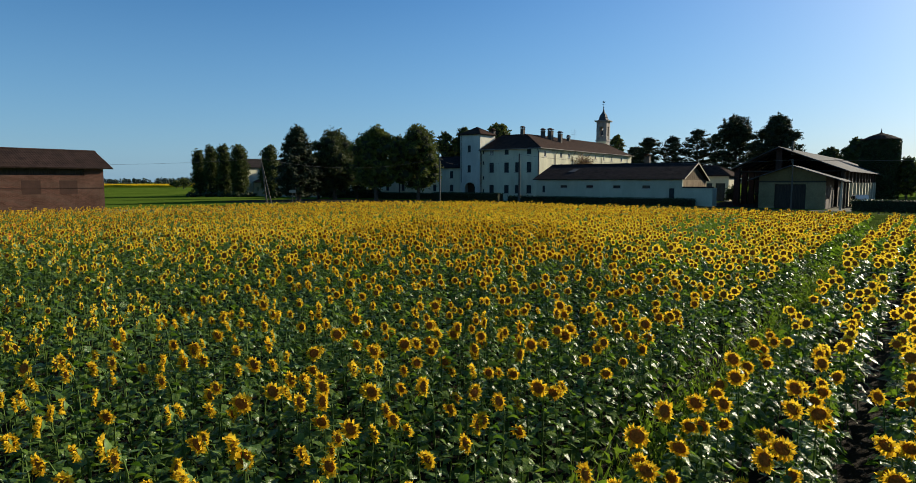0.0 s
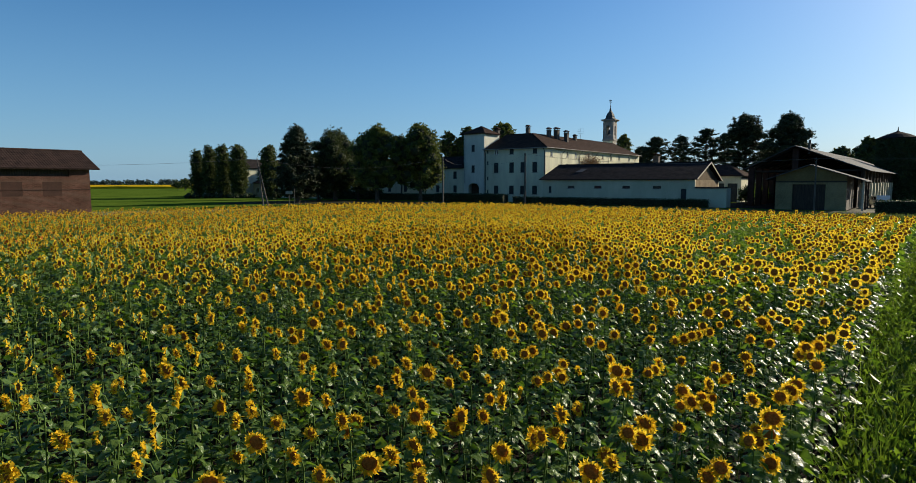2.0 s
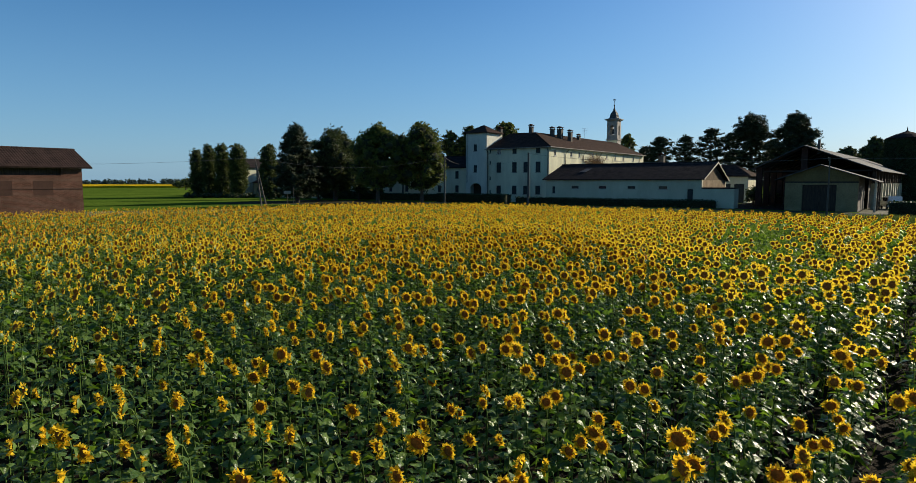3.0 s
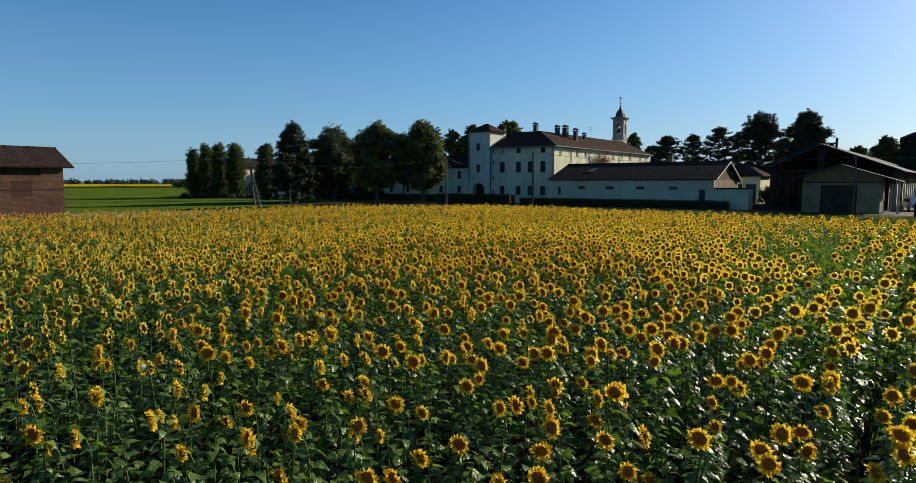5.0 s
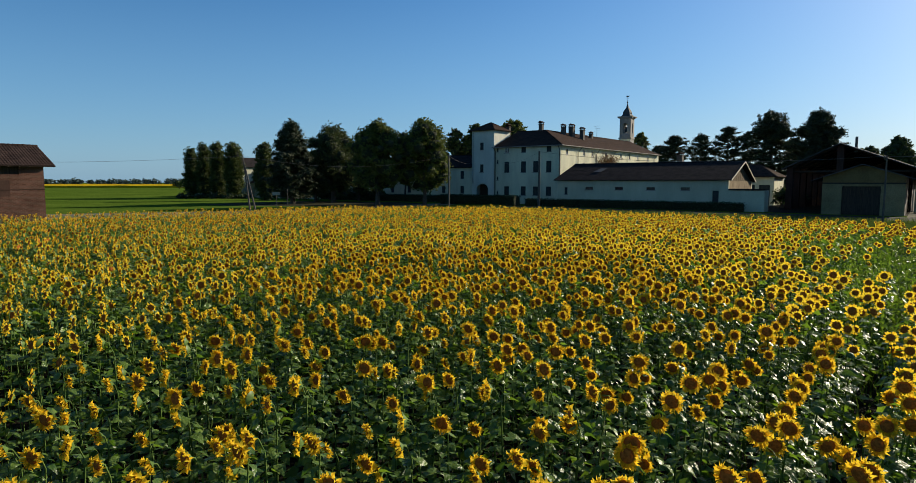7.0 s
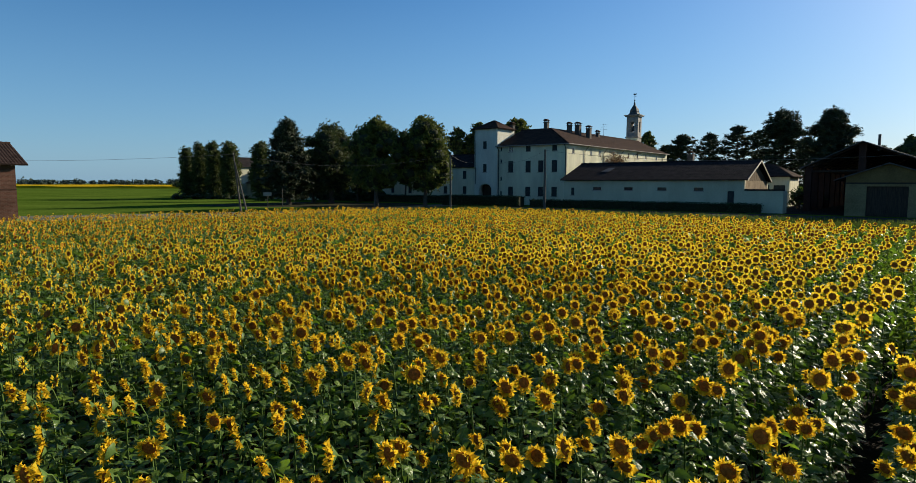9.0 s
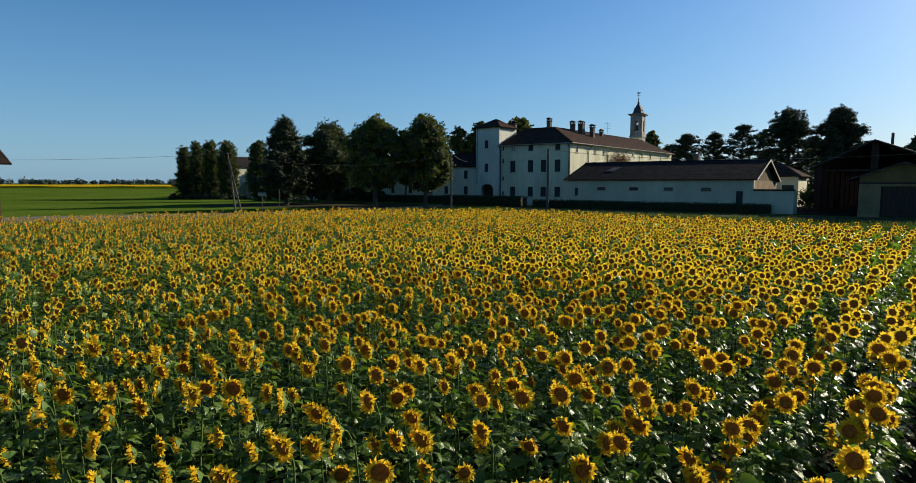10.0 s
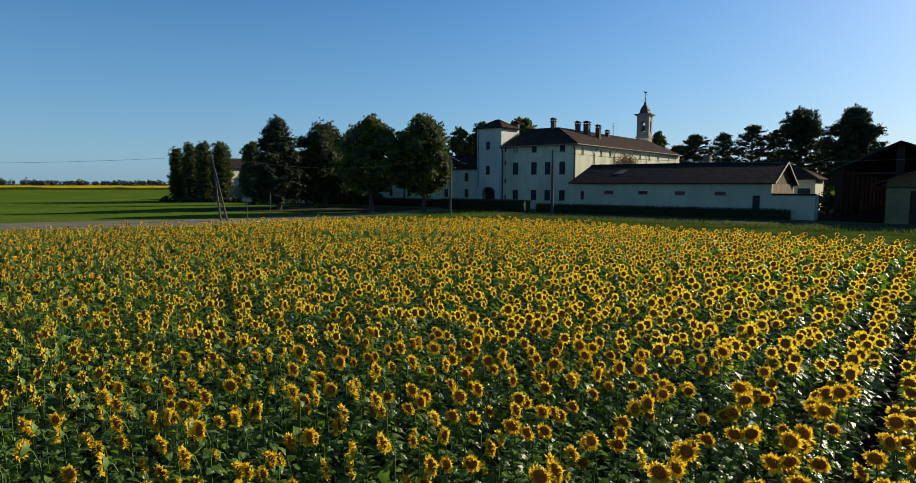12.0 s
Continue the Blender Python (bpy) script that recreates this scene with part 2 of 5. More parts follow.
def prism(bm, pts, lift):
    """A closed solid from an outline of 3D points pushed along lift."""
    lo = [bm.verts.new(p) for p in pts]
    hi = [bm.verts.new(Vector(p) + Vector(lift)) for p in pts]
    bm.faces.new(lo[::-1])
    bm.faces.new(hi)
    for i in range(len(pts)):
        j = (i + 1) % len(pts)
        bm.faces.new((lo[i], lo[j], hi[j], hi[i]))


def tube(bm, pts, radii, sides=6, cap=True):
    """A tapered tube along points."""
    rings = []
    pts = [Vector(p) for p in pts]
    for i, (p, r) in enumerate(zip(pts, radii)):
        d = (pts[min(i + 1, len(pts) - 1)] - pts[max(i - 1, 0)]).normalized()
        a = d.cross(Vector((0.31, 0.95, 0.05))).normalized()
        b = d.cross(a)
        rings.append([bm.verts.new(p + r * (math.cos(k * math.tau / sides) * a + math.sin(k * math.tau / sides) * b)) for k in range(sides)])
    for r0, r1 in zip(rings, rings[1:]):
        for k in range(sides):
            bm.faces.new((r0[k], r0[(k + 1) % sides], r1[(k + 1) % sides], r1[k]))
    if cap:
        bm.faces.new(rings[0][::-1])
        bm.faces.new(rings[-1])


def lathe(bm, profile, sides=16, centre=(0, 0)):
    """A turned solid from (radius, z) rows."""
    rings = [[bm.verts.new((centre[0] + r * math.cos(k * math.tau / sides), centre[1] + r * math.sin(k * math.tau / sides), z)) for k in range(sides)] for r, z in profile]
    for r0, r1 in zip(rings, rings[1:]):
        for k in range(sides):
            bm.faces.new((r0[k], r0[(k + 1) % sides], r1[(k + 1) % sides], r1[k]))
    bm.faces.new(rings[0][::-1])
    bm.faces.new(rings[-1])


def wall_x(x0, x1, y, t, z0, z1, holes=()):
    """A wall along x whose front face is at y and thickness t behind it, with openings (x0, x1, z0, z1) cut through."""
    bm = bmesh.new()
    xs = sorted({x0, x1, *[h[0] for h in holes], *[h[1] for h in holes]})
    zs = sorted({z0, z1, *[h[2] for h in holes], *[h[3] for h in holes]})
    xs = [x for x in xs if x0 <= x <= x1]
    zs = [z for z in zs if z0 <= z <= z1]
    for a, b in zip(xs, xs[1:]):
        for c, d in zip(zs, zs[1:]):
            mx, mz = (a + b) / 2, (c + d) / 2
            if not any(h[0] < mx < h[1] and h[2] < mz < h[3] for h in holes):
                box(bm, a, b, y, y + t, c, d)
    bmesh.ops.remove_doubles(bm, verts=bm.verts, dist=0.0005)
    return bm


def turned(bm, m):
    bmesh.ops.transform(bm, matrix=m, verts=bm.verts)
    return bm


def tiled_slope(a, b, c, d, pitch=0.34, course=0.6, depth=0.014, thick=0.12):
    """Barrel-tiled roof slope: eave a to b, ridge d to c (d above a). Ribs run up the slope, courses step a little."""
    a, b, c, d = (Vector(p) for p in (a, b, c, d))
    n = (b - a).cross(d - a).normalized()
    nu = max(4, int(max((b - a).length, (c - d).length) / pitch)) * 3
    nv = max(2, int(max((d - a).length, (c - b).length) / course))
    bm = bmesh.new()
    rows = []
    for j in range(nv):
        for edge in (0, 1):
            v = (j + edge) / nv
            lo, hi = a.lerp(d, v), b.lerp(c, v)
            step = 0.4 * depth * (1 - edge)
            rows.append([bm.verts.new(lo.lerp(hi, i / nu) + n * (depth * (0.0, 1.0, 0.8)[i % 3] + step)) for i in range(nu + 1)])
    for r0, r1 in zip(rows, rows[1:]):
        for i in range(nu):
            bm.faces.new((r0[i], r0[i + 1], r1[i + 1], r1[i]))
    lowv = [bm.verts.new(p - n * thick) for p in (a, b, c, d)]
    bm.faces.new(lowv[::-1])
    for (e0, e1), row in (((lowv[0], lowv[1]), rows[0]), ((lowv[3], lowv[2]), rows[-1])):
        bm.faces.new([e0, e1, *row[::-1]])
    bm.faces.new([lowv[1], lowv[2], *[r[-1] for r in rows[::-1]]])
    bm.faces.new([lowv[0], *[r[0] for r in rows], lowv[3]])
    return bm


def ridge_tiles(p, q, r=0.13):
    bm = bmesh.new()
    p, q = Vector(p), Vector(q)
    k = max(2, int((q - p).length / 0.4))
    tube(bm, [p.lerp(q, (i + e) / k) for i in range(k) for e in (0, 0.95)], [r * 1.08, r * 0.92] * k, 7)
    return bm


# ---- large meshes from arrays ----
def array_mesh(name, verts, faces, mats, index=None):
    """A mesh from an array of vertices and an array of equal-sized faces."""
    me = bpy.data.meshes.new(name)
    k = faces.shape[1]
    me.vertices.add(len(verts))
    me.vertices.foreach_set("co", np.ascontiguousarray(verts, dtype=np.float32).ravel())
    me.loops.add(faces.size)
    me.loops.foreach_set("vertex_index", np.ascontiguousarray(faces, dtype=np.int32).ravel())
    me.polygons.add(len(faces))
    me.polygons.foreach_set("loop_start", np.arange(0, faces.size, k, dtype=np.int32))
    for x in mats:
        me.materials.append(x)
    if index is not None:
        me.polygons.foreach_set("material_index", np.ascontiguousarray(index, dtype=np.int32))
    me.update(calc_edges=True)
    me.shade_smooth()
    return me


def cards(centres, size, r, flat=0.0, aspect=0.6, outward=None):
    """Small folded leaves, one a centre: two triangles about a midrib. flat 1 lays them level."""
    n = len(centres)
    d = r.normal(size=(n, 3))
    if outward is not None:
        d += 1.2 * outward
    d[:, 2] *= 1 - flat
    d /= np.linalg.norm(d, axis=1)[:, None] + 1e-9
    e = r.normal(size=(n, 3))
    if flat:
        e[:, 2] *= 1 - 0.8 * flat
    e -= d * (e * d).sum(1)[:, None]
    e /= np.linalg.norm(e, axis=1)[:, None] + 1e-9
    s = (size * r.uniform(0.6, 1.35, n))[:, None]
    up = np.cross(d, e)
    v = np.stack([centres - d * s * 0.5, centres + e * s * aspect * 0.5 + up * s * 0.12, centres + d * s * 0.5, centres - e * s * aspect * 0.5 + up * s * 0.12], 1)
    f = np.array([[0, 1, 2], [0, 2, 3]])[None] + 4 * np.arange(n)[:, None, None]
    return v.reshape(-1, 3), f.reshape(-1, 3)


def joined(pieces):
    vs, fs, off = [], [], 0
    for v, f in pieces:
        vs.append(v)
        fs.append(f + off)
        off += len(v)
    return np.concatenate(vs), np.concatenate(fs)


# ---- ground ----
def sheet(name, pts, z, mat, label, category, kind="structure", cells=1):
    bm = bmesh.new()
    bm.faces.new([bm.verts.new((x, y, z)) for x, y in pts])
    ob = new(name, finish(bm, name, mat))
    return tagged(ob, label, category, "", kind)


sheet("ground", [(-2500, -600), (2500, -600), (2500, 2600), (-2500, 2600)], 0.0, M["grass"], "green meadow reaching to the flat horizon", "meadow")


def grid_pts(*pts):
    return [tuple(g2w(s, n)[:2]) for s, n in pts]


FIELD = [(-57.7, -10), (4, -10), (4, 46.4), (-36, 53.4), (-46.6, 46.0)]
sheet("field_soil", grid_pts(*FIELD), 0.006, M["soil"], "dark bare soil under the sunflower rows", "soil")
sheet("road", grid_pts((-88, -60), (-79, -60), (-76.5, 30), (-66, 46), (-67, 78), (-71, 96), (-76, 96), (-73.5, 70), (-76, 56), (-86, 36)), 0.004, M["road"], "pale gravel farm road beside the field", "road")
# margin grass with the shade of the farm put into its colour
sheet("field_margin", grid_pts((60, 20), (60, 82), (-58, 84), (-58, 58), (-48, 45.9), (-46.5, 46.1), (-36, 53.5), (4, 46.5), (4, 20)), 0.002, M["margin"], "rough grass margin beyond the field, building shade put into its dark colour", "grass")
sheet("yard", grid_pts((-8, 90), (30, 90), (30, 150), (-8, 150)), 0.004, M["road"], "pale gravel farmyard before the barn", "yard")


# added floor sheet; its dark colour stands for the shade inside the barn
sheet("barn_floor", grid_pts((-27, 94), (-8.01, 94), (-8.01, 166), (-27, 166)), 0.005, M["soil"], "added dark floor sheet, barn interior shade put into its colour", "floor")


# added strip: the shade in front of the buildings painted as dark ground
sheet("front_shade_strip", grid_pts((40, 82), (40, 90), (-62, 92.4), (-62, 84)), 0.003, M["front_shade"], "added dark strip standing in for the shade before the farm buildings", "road")
# dark sheet laid under the trees as their painted shade
sheet("tree_shade_patch", [(-45, 110), (-38, 107), (-24, 105), (-9, 103), (-4, 112), (-14, 126), (-34, 130), (-43, 120)], 0.002, M["tree_shade"], "dark ground patch standing in for the shade of the trees", "soil")


def far_crop():
    """Distant strip of sunflowers: a low uneven slab."""
    bm = bmesh.new()
    r = random.Random(3)
    rows = []
    for j in range(15):
        y = 400 + 22 * j
        rows.append([bm.verts.new((x, y + 0.06 * x, 1.3 + r.uniform(-0.25, 0.25))) for x in range(-700, -39, 12)])
    for a, b in zip(rows, rows[1:]):
        for i in range(len(a) - 1):
            bm.faces.new((a[i], a[i + 1], b[i + 1], b[i]))
    front = [bm.verts.new((v.co.x, v.co.y - 1, 0)) for v in rows[0]]
    for i in range(len(front) - 1):
        bm.faces.new((front[i], front[i + 1], rows[0][i + 1], rows[0][i]))
    side = [bm.verts.new((r0[-1].co.x + 1, r0[-1].co.y, 0)) for r0 in rows]
    for i in range(len(side) - 1):
        bm.faces.new((side[i], side[i + 1], rows[i + 1][-1], rows[i][-1]))
    tagged(new("far_sunflower_field", finish(bm, "far_sunflower_field", M["far_field"])), "distant strip of yellow sunflowers beyond the meadow", "crop", "", "stuff")


far_crop()


def far_woods():
    r = np.random.default_rng(11)
    pieces = []
    for x in np.arange(-1600, 1300, 3.8):
        y = 950 + r.uniform(-60, 120)
        h, w = (8.0 + 4.5 * (0.5 + 0.5 * math.sin(x * 0.013)) * r.uniform(0.3, 1.2)) * (1.5 if r.random() < 0.06 else 1), r.uniform(5, 11)
        k = 64
        c = r.normal(size=(k, 3))
        c /= np.linalg.norm(c, axis=1)[:, None]
        c = c * np.array([w * 0.75, w * 0.5, h * 0.5]) * r.uniform(0.1, 1.0, (k, 1)) ** 0.5 + np.array([x, y, h * 0.42])
        pieces.append(cards(c, 2.6, r, aspect=0.9))
    v, f = joined(pieces)
    v[:, 2] = np.maximum(v[:, 2], 0.0)
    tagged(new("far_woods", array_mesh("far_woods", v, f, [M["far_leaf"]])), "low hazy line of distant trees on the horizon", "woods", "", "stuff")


far_woods()


def grass_blades(name, spots, h, w, mat, label, seed):
    """Upright curved blades, one a spot (x, y)."""
    r = np.random.default_rng(seed)
    n = len(spots)
    a = r.uniform(0, math.tau, n)
    d = np.stack([np.cos(a), np.sin(a), np.zeros(n)], 1)
    hh = (h * r.uniform(0.5, 1.3, n))[:, None]
    side = np.stack([-d[:, 1], d[:, 0], np.zeros(n)], 1) * w
    base = np.concatenate([spots, np.zeros((n, 1))], 1)
    up = np.array([0, 0, 1.0])
    v = np.stack([base - side, base + side, base + d * hh * 0.15 + up * hh * 0.6 + side * 0.8, base + d * hh * 0.15 + up * hh * 0.6 - side * 0.8, base + d * hh * 0.45 + up * hh], 1)
    f = np.array([[0, 1, 2], [0, 2, 3], [3, 2, 4]])[None] + 5 * np.arange(n)[:, None, None]
    tagged(new(name, array_mesh(name, v.reshape(-1, 3), f.reshape(-1, 3), [mat])), label, "grass", "", "stuff")


def band(p, q, width, count, r):
    """Random spots along a strip between two grid points."""
    p, q = np.array(g2w(*p))[:2], np.array(g2w(*q))[:2]
    d = (q - p) / np.linalg.norm(q - p)
    nrm = np.array([-d[1], d[0]])
    return p + (q - p) * r.random((count, 1)) + nrm * (r.random((count, 1)) ** 1.4) * width


_r = np.random.default_rng(21)
grass_blades("verge_grass", np.concatenate([
    band((4, 46.6), (-36, 53.7), -7, 12000, _r), band((-36, 53.7), (-46.8, 46.1), -6, 4500, _r), band((-46.9, 46.5), (-56.0, 0), -5, 9000, _r),
    band((40, 66), (-56, 70), 18, 7000, _r), band((8, 84), (-60, 86), 6, 6000, _r), band((-60, 62), (-60, 96), 8, 3500, _r)]), 0.28, 0.024, M["verge"], "rough grass verge along the edge of the sunflower field", 5)


# ---- sunflowers ----
STEM, LEAF, BRACT, DISC, PETAL = range(5)
FLOWER_MATS = [M["stem"], M["leaf"], M["bract"], M["disc"], M["petal"]]


def rot_x(a):
    c, s = math.cos(a), math.sin(a)
    return np.array([[1, 0, 0], [0, c, -s], [0, s, c]])


def rot_z(a):
    c, s = math.cos(a), math.sin(a)
    return np.array([[c, -s, 0], [s, c, 0], [0, 0, 1]])


def leaf_shape(length, width, droop, lod, r):
    """Heart-shaped leaf along +x, folded at the midrib and drooping at the tip."""
    def at(t):
        return np.array([length * t * (1 - 0.25 * droop * t), 0, length * (0.22 * t - droop * t * t)])
    lift = 0.15 * width
    def edge(t, w, sgn):
        p = at(t)
        return p + np.array([-0.05 * length, sgn * w * width * 0.5, lift * r.uniform(0.2, 1.4) - 0.15 * droop * width])
    if lod == 0:
        v = [at(0.06), at(0.32), at(0.66), at(1.0), edge(0.24, 1.0, 1), edge(0.62, 0.72, 1), edge(0.24, 1.0, -1), edge(0.62, 0.72, -1)]
        f = [(0, 1, 4), (0, 6, 1), (1, 5, 4), (1, 2, 5), (1, 6, 7), (1, 7, 2), (2, 3, 5), (2, 7, 3)]
    elif lod == 1:
        v = [at(0), at(0.5), at(1.0), edge(0.38, 1.0, 1), edge(0.38, 1.0, -1)]
        f = [(0, 1, 3), (0, 4, 1), (1, 2, 3), (1, 4, 2)]
    else:
        v = [at(0), at(1.0), edge(0.45, 1.0, 1), edge(0.45, 1.0, -1)]
        f = [(0, 1, 2), (0, 3, 1)]
    return np.array(v), np.array(f)


def stem_shape(pts, radii, sides):
    bm = bmesh.new()
    tube(bm, pts, radii, sides, cap=False)
    bmesh.ops.triangulate(bm, faces=bm.faces)
    bm.verts.index_update()
    v = np.array([x.co[:] for x in bm.verts])
    f = np.array([[x.index for x in q.verts] for q in bm.faces])
    bm.free()
    return v, f


def fan(ring, centre):
    n = len(ring)
    v = np.concatenate([ring, [centre]])
    f = np.array([(i, (i + 1) % n, n) for i in range(n)])
    return v, f


def circle(radius, z, n, wob, r):
    a = np.arange(n) * math.tau / n
    k = radius * (1 + wob * r.uniform(-1, 1, n))
    return np.stack([k * np.cos(a), k * np.sin(a), np.full(n, z)], 1)


def head_shapes(rad, lod, r):
    """Seed disc, bracts and petals of a head that looks along +z, at the origin."""
    rad *= (1.0, 1.0, 1.04)[lod]
    disc_r = rad * r.uniform(*((0.52, 0.59), (0.53, 0.6), (0.6, 0.68))[lod])
    out = []
    n = (14, 8, 6)[lod]
    rim = circle(disc_r, 0.0, n, 0.03, r)
    if lod == 0:
        mid = circle(disc_r * 0.6, 0.02, n, 0.03, r)
        v = np.concatenate([rim, mid, [[0, 0, 0.012]]])
        f = [(i, (i + 1) % n, n + (i + 1) % n) for i in range(n)] + [(i, n + (i + 1) % n, n + i) for i in range(n)] + [(n + i, n + (i + 1) % n, 2 * n) for i in range(n)]
        out.append(("seed_disc", v, np.array(f), DISC))
    else:
        v, f = fan(rim, [0, 0, 0.02])
        out.append(("seed_disc", v, f, DISC))
    back, f = fan(circle(disc_r * 1.08, -0.004, n, 0.06, r), [0, 0, -0.045])
    if lod < 2:
        out.append(("bracts", back, f[:, ::-1], BRACT))
    pv, pf = [], []
    for layer in range((2, 1, 1)[lod]):
        k = (28 - 5 * layer, 18, 9)[lod]
        for i in range(k):
            if lod == 0 and r.random() < 0.06:
                continue
            a = (i + 0.5 * layer + r.uniform(-0.35, 0.35)) * math.tau / k
            d, s = np.array([math.cos(a), math.sin(a), 0]), np.array([-math.sin(a), math.cos(a), 0])
            tip = rad * (r.uniform(0.84, 1.08) if lod == 0 else r.uniform(0.86, 1.06)) * (1 - 0.13 * layer)
            w = rad * (0.092, 0.16, 0.235)[lod] * r.uniform(0.75, 1.25)
            up = r.uniform(-0.025, 0.04) + 0.018 * layer
            tw = r.uniform(-0.02, 0.02)
            b = len(pv)
            if lod == 1:
                m = d * (disc_r * 0.45 + tip * 0.5) + np.array([0, 0, up * 0.7 + 0.006])
                pv += [d * disc_r * 0.85, m + s * w, d * tip + np.array([0, 0, up]), m - s * w]
                pf += [(b, b + 1, b + 2), (b, b + 2, b + 3)]
            elif lod == 2:
                m = d * tip * 0.78 + np.array([0, 0, up * 0.8])
                pv += [d * disc_r * 0.75, m + s * w, d * tip + np.array([0, 0, up]), m - s * w]
                pf += [(b, b + 1, b + 2), (b, b + 2, b + 3)]
            else:
                m = d * (disc_r * 0.38 + tip * 0.58) + np.array([0, 0, up * 0.5 + 0.014])
                z = np.array([0, 0, tw])
                pv += [d * disc_r * 0.88 - s * w * 0.6, d * disc_r * 0.88 + s * w * 0.6, m + s * w + z, m - s * w - z, d * tip + s * tw * 1.2 + np.array([0, 0, up])]
                pf += [(b, b + 1, b + 2), (b, b + 2, b + 3), (b + 3, b + 2, b + 4)]
    out.append(("petals", np.array(pv), np.array(pf), PETAL))
    return out


def plant_shapes(lod, seed, bud=False, big=False):
    """One sunflower whose head looks along +y: rows of (name, vertices, triangles, material)."""
    r = np.random.default_rng(seed)
    h = r.uniform(1.5, 1.72) * (0.86 if bud else 1)
    bend = r.uniform(0.05, 0.1)
    sway = r.uniform(-0.04, 0.04)
    top = np.array([sway, bend, h])
    pts = [(0, 0, 0), (sway * 0.3, -0.01, h * 0.5), (sway * 0.8, 0.0, h - 0.14), (sway, bend * 0.5, h - 0.02), (sway, bend, h)] if lod == 0 else [(0, 0, 0), (sway, bend * 0.3, h - 0.03)]
    rad = [0.012, 0.010, 0.007, 0.0065, 0.010] if lod == 0 else [0.010, 0.006]
    out = [("stem", *stem_shape(pts, rad, (5, 3, 3)[lod]), STEM)]
    count = (32, 14, 5)[lod]
    for i in range(count):
        t = (i + 0.5) / count
        z = 0.3 + (h - 0.38) * t ** 0.8
        length = (0.225 - 0.105 * t) * r.uniform(0.6, 1.3) * (0.93, 1.2, 1.75)[lod]
        v, f = leaf_shape(length, length * r.uniform(0.5, 0.75), r.uniform(0.15, 0.85), max(lod, 1) if t < 0.5 and lod < 2 else lod, r)
        v = v @ rot_x(r.normal() * 0.36).T
        v = v + np.array([0.025 + 0.06 * (1 - t), 0, 0.02])
        a = i * 2.4 + r.uniform(-0.5, 0.5)
        out.append(("leaf", v @ rot_z(a).T + np.array([sway * t, 0, z]), f, LEAF))
    tilt = radians(r.uniform(66, 102)) if not bud else radians(r.uniform(20, 60))
    turn = rot_z(radians(r.uniform(-11, 11))) @ rot_x(-tilt)
    size = r.uniform(0.086, 0.116) if big else r.uniform(0.07, 0.104)
    if bud:
        v, f = fan(circle(0.045, 0, 7, 0.25, r), [0, 0, 0.03])
        b, g = fan(circle(0.05, 0, 7, 0.3, r), [0, 0, -0.03])
        heads = [("bud", *joined([(v, f), (b, g[:, ::-1])]), BRACT)]
    else:
        heads = head_shapes(size, lod, r)
    for name, v, f, m in heads:
        out.append((name, v @ turn.T + top + turn @ np.array([0, 0, 0.02]), f, m))
    return out


FACING = math.atan2(-0.777, -0.629) - math.pi / 2          # the heads look away from the evening sun
KINDS = 7                # shapes with smaller heads, and as many with larger ones


def in_field(s, n):
    if not (-46.5 - 0.2 * (46 - n) < s < 4 and -10 < n):
        return False
    far = 53 - (s + 36) * 7.0 / 40 if s > -36 else 53 + (s + 36) * 7.4 / 10.5
    return n < far


PATCHES = ((-7.5, 31.5, 3.0, 14, 0.97, -0.2), (-33, 38, 4.5, 4.0, 0.6, 0), (-38, 46, 4.0, 3.0, 0.6, 0), (-22, 44, 3.0, 2.0, 0.5, 0))   # thin, weedy places


def lean(n):
    """The rows run a little askew to the farm buildings."""
    return (n - 8) * 0.02


def layout():
    r = np.random.default_rng(2)
    rows = []
    for k in range(-12, 76):
        s = 0.12 - 0.75 * 68 + 0.75 * k
        if not -1.8 < s < -1.0:
            n = -10 + r.uniform(0, 0.2)
            while n < 60:
                ss, nn = s + lean(n) + r.normal() * 0.06, n
                n += r.uniform(0.16, 0.30) * (0.9 if g2w(ss, nn).y < 9 else 1.1 if g2w(ss, nn).y < 14 else 0.88 if g2w(ss, nn).y < 21 else 0.66 if g2w(ss, nn).y < 34 else 0.84)
                if not in_field(ss, nn):
                    continue
                thin = 0.0
                for cs, cn, rs, rn, force, askew in PATCHES:
                    d = math.hypot((ss - cs - askew * (nn - cn)) / rs, (nn - cn) / rn)
                    thin = max(thin, force * max(0, 1 - d ** 2))
                if r.random() < thin * 0.8:
                    continue
                w = g2w(ss, nn)
                # younger, sparser plants where the rows begin
                p_bud = (0.34 if w.x < -1 else 0.24) * (1 - 0.92 * min(1, max(0, w.y - 13) / 8)) * (0.25 if w.y < 9 else 1)
                bud = r.random() < p_bud + thin * 0.5
                rows.append((w.x, w.y, bud, FACING + r.normal() * (0.28 if r.random() < 0.85 else 0.6), r.uniform(0.9, 1.08) * (0.96 if w.y < 14 else 1.0 if w.y < 24 else 0.96), int(r.integers(KINDS)) + (KINDS if r.random() < max((w.y - 6) / 9, (11 - w.y) / 6) else 0), r.normal() * 0.05, r.normal() * 0.05))
    return rows


PLANTS = layout()


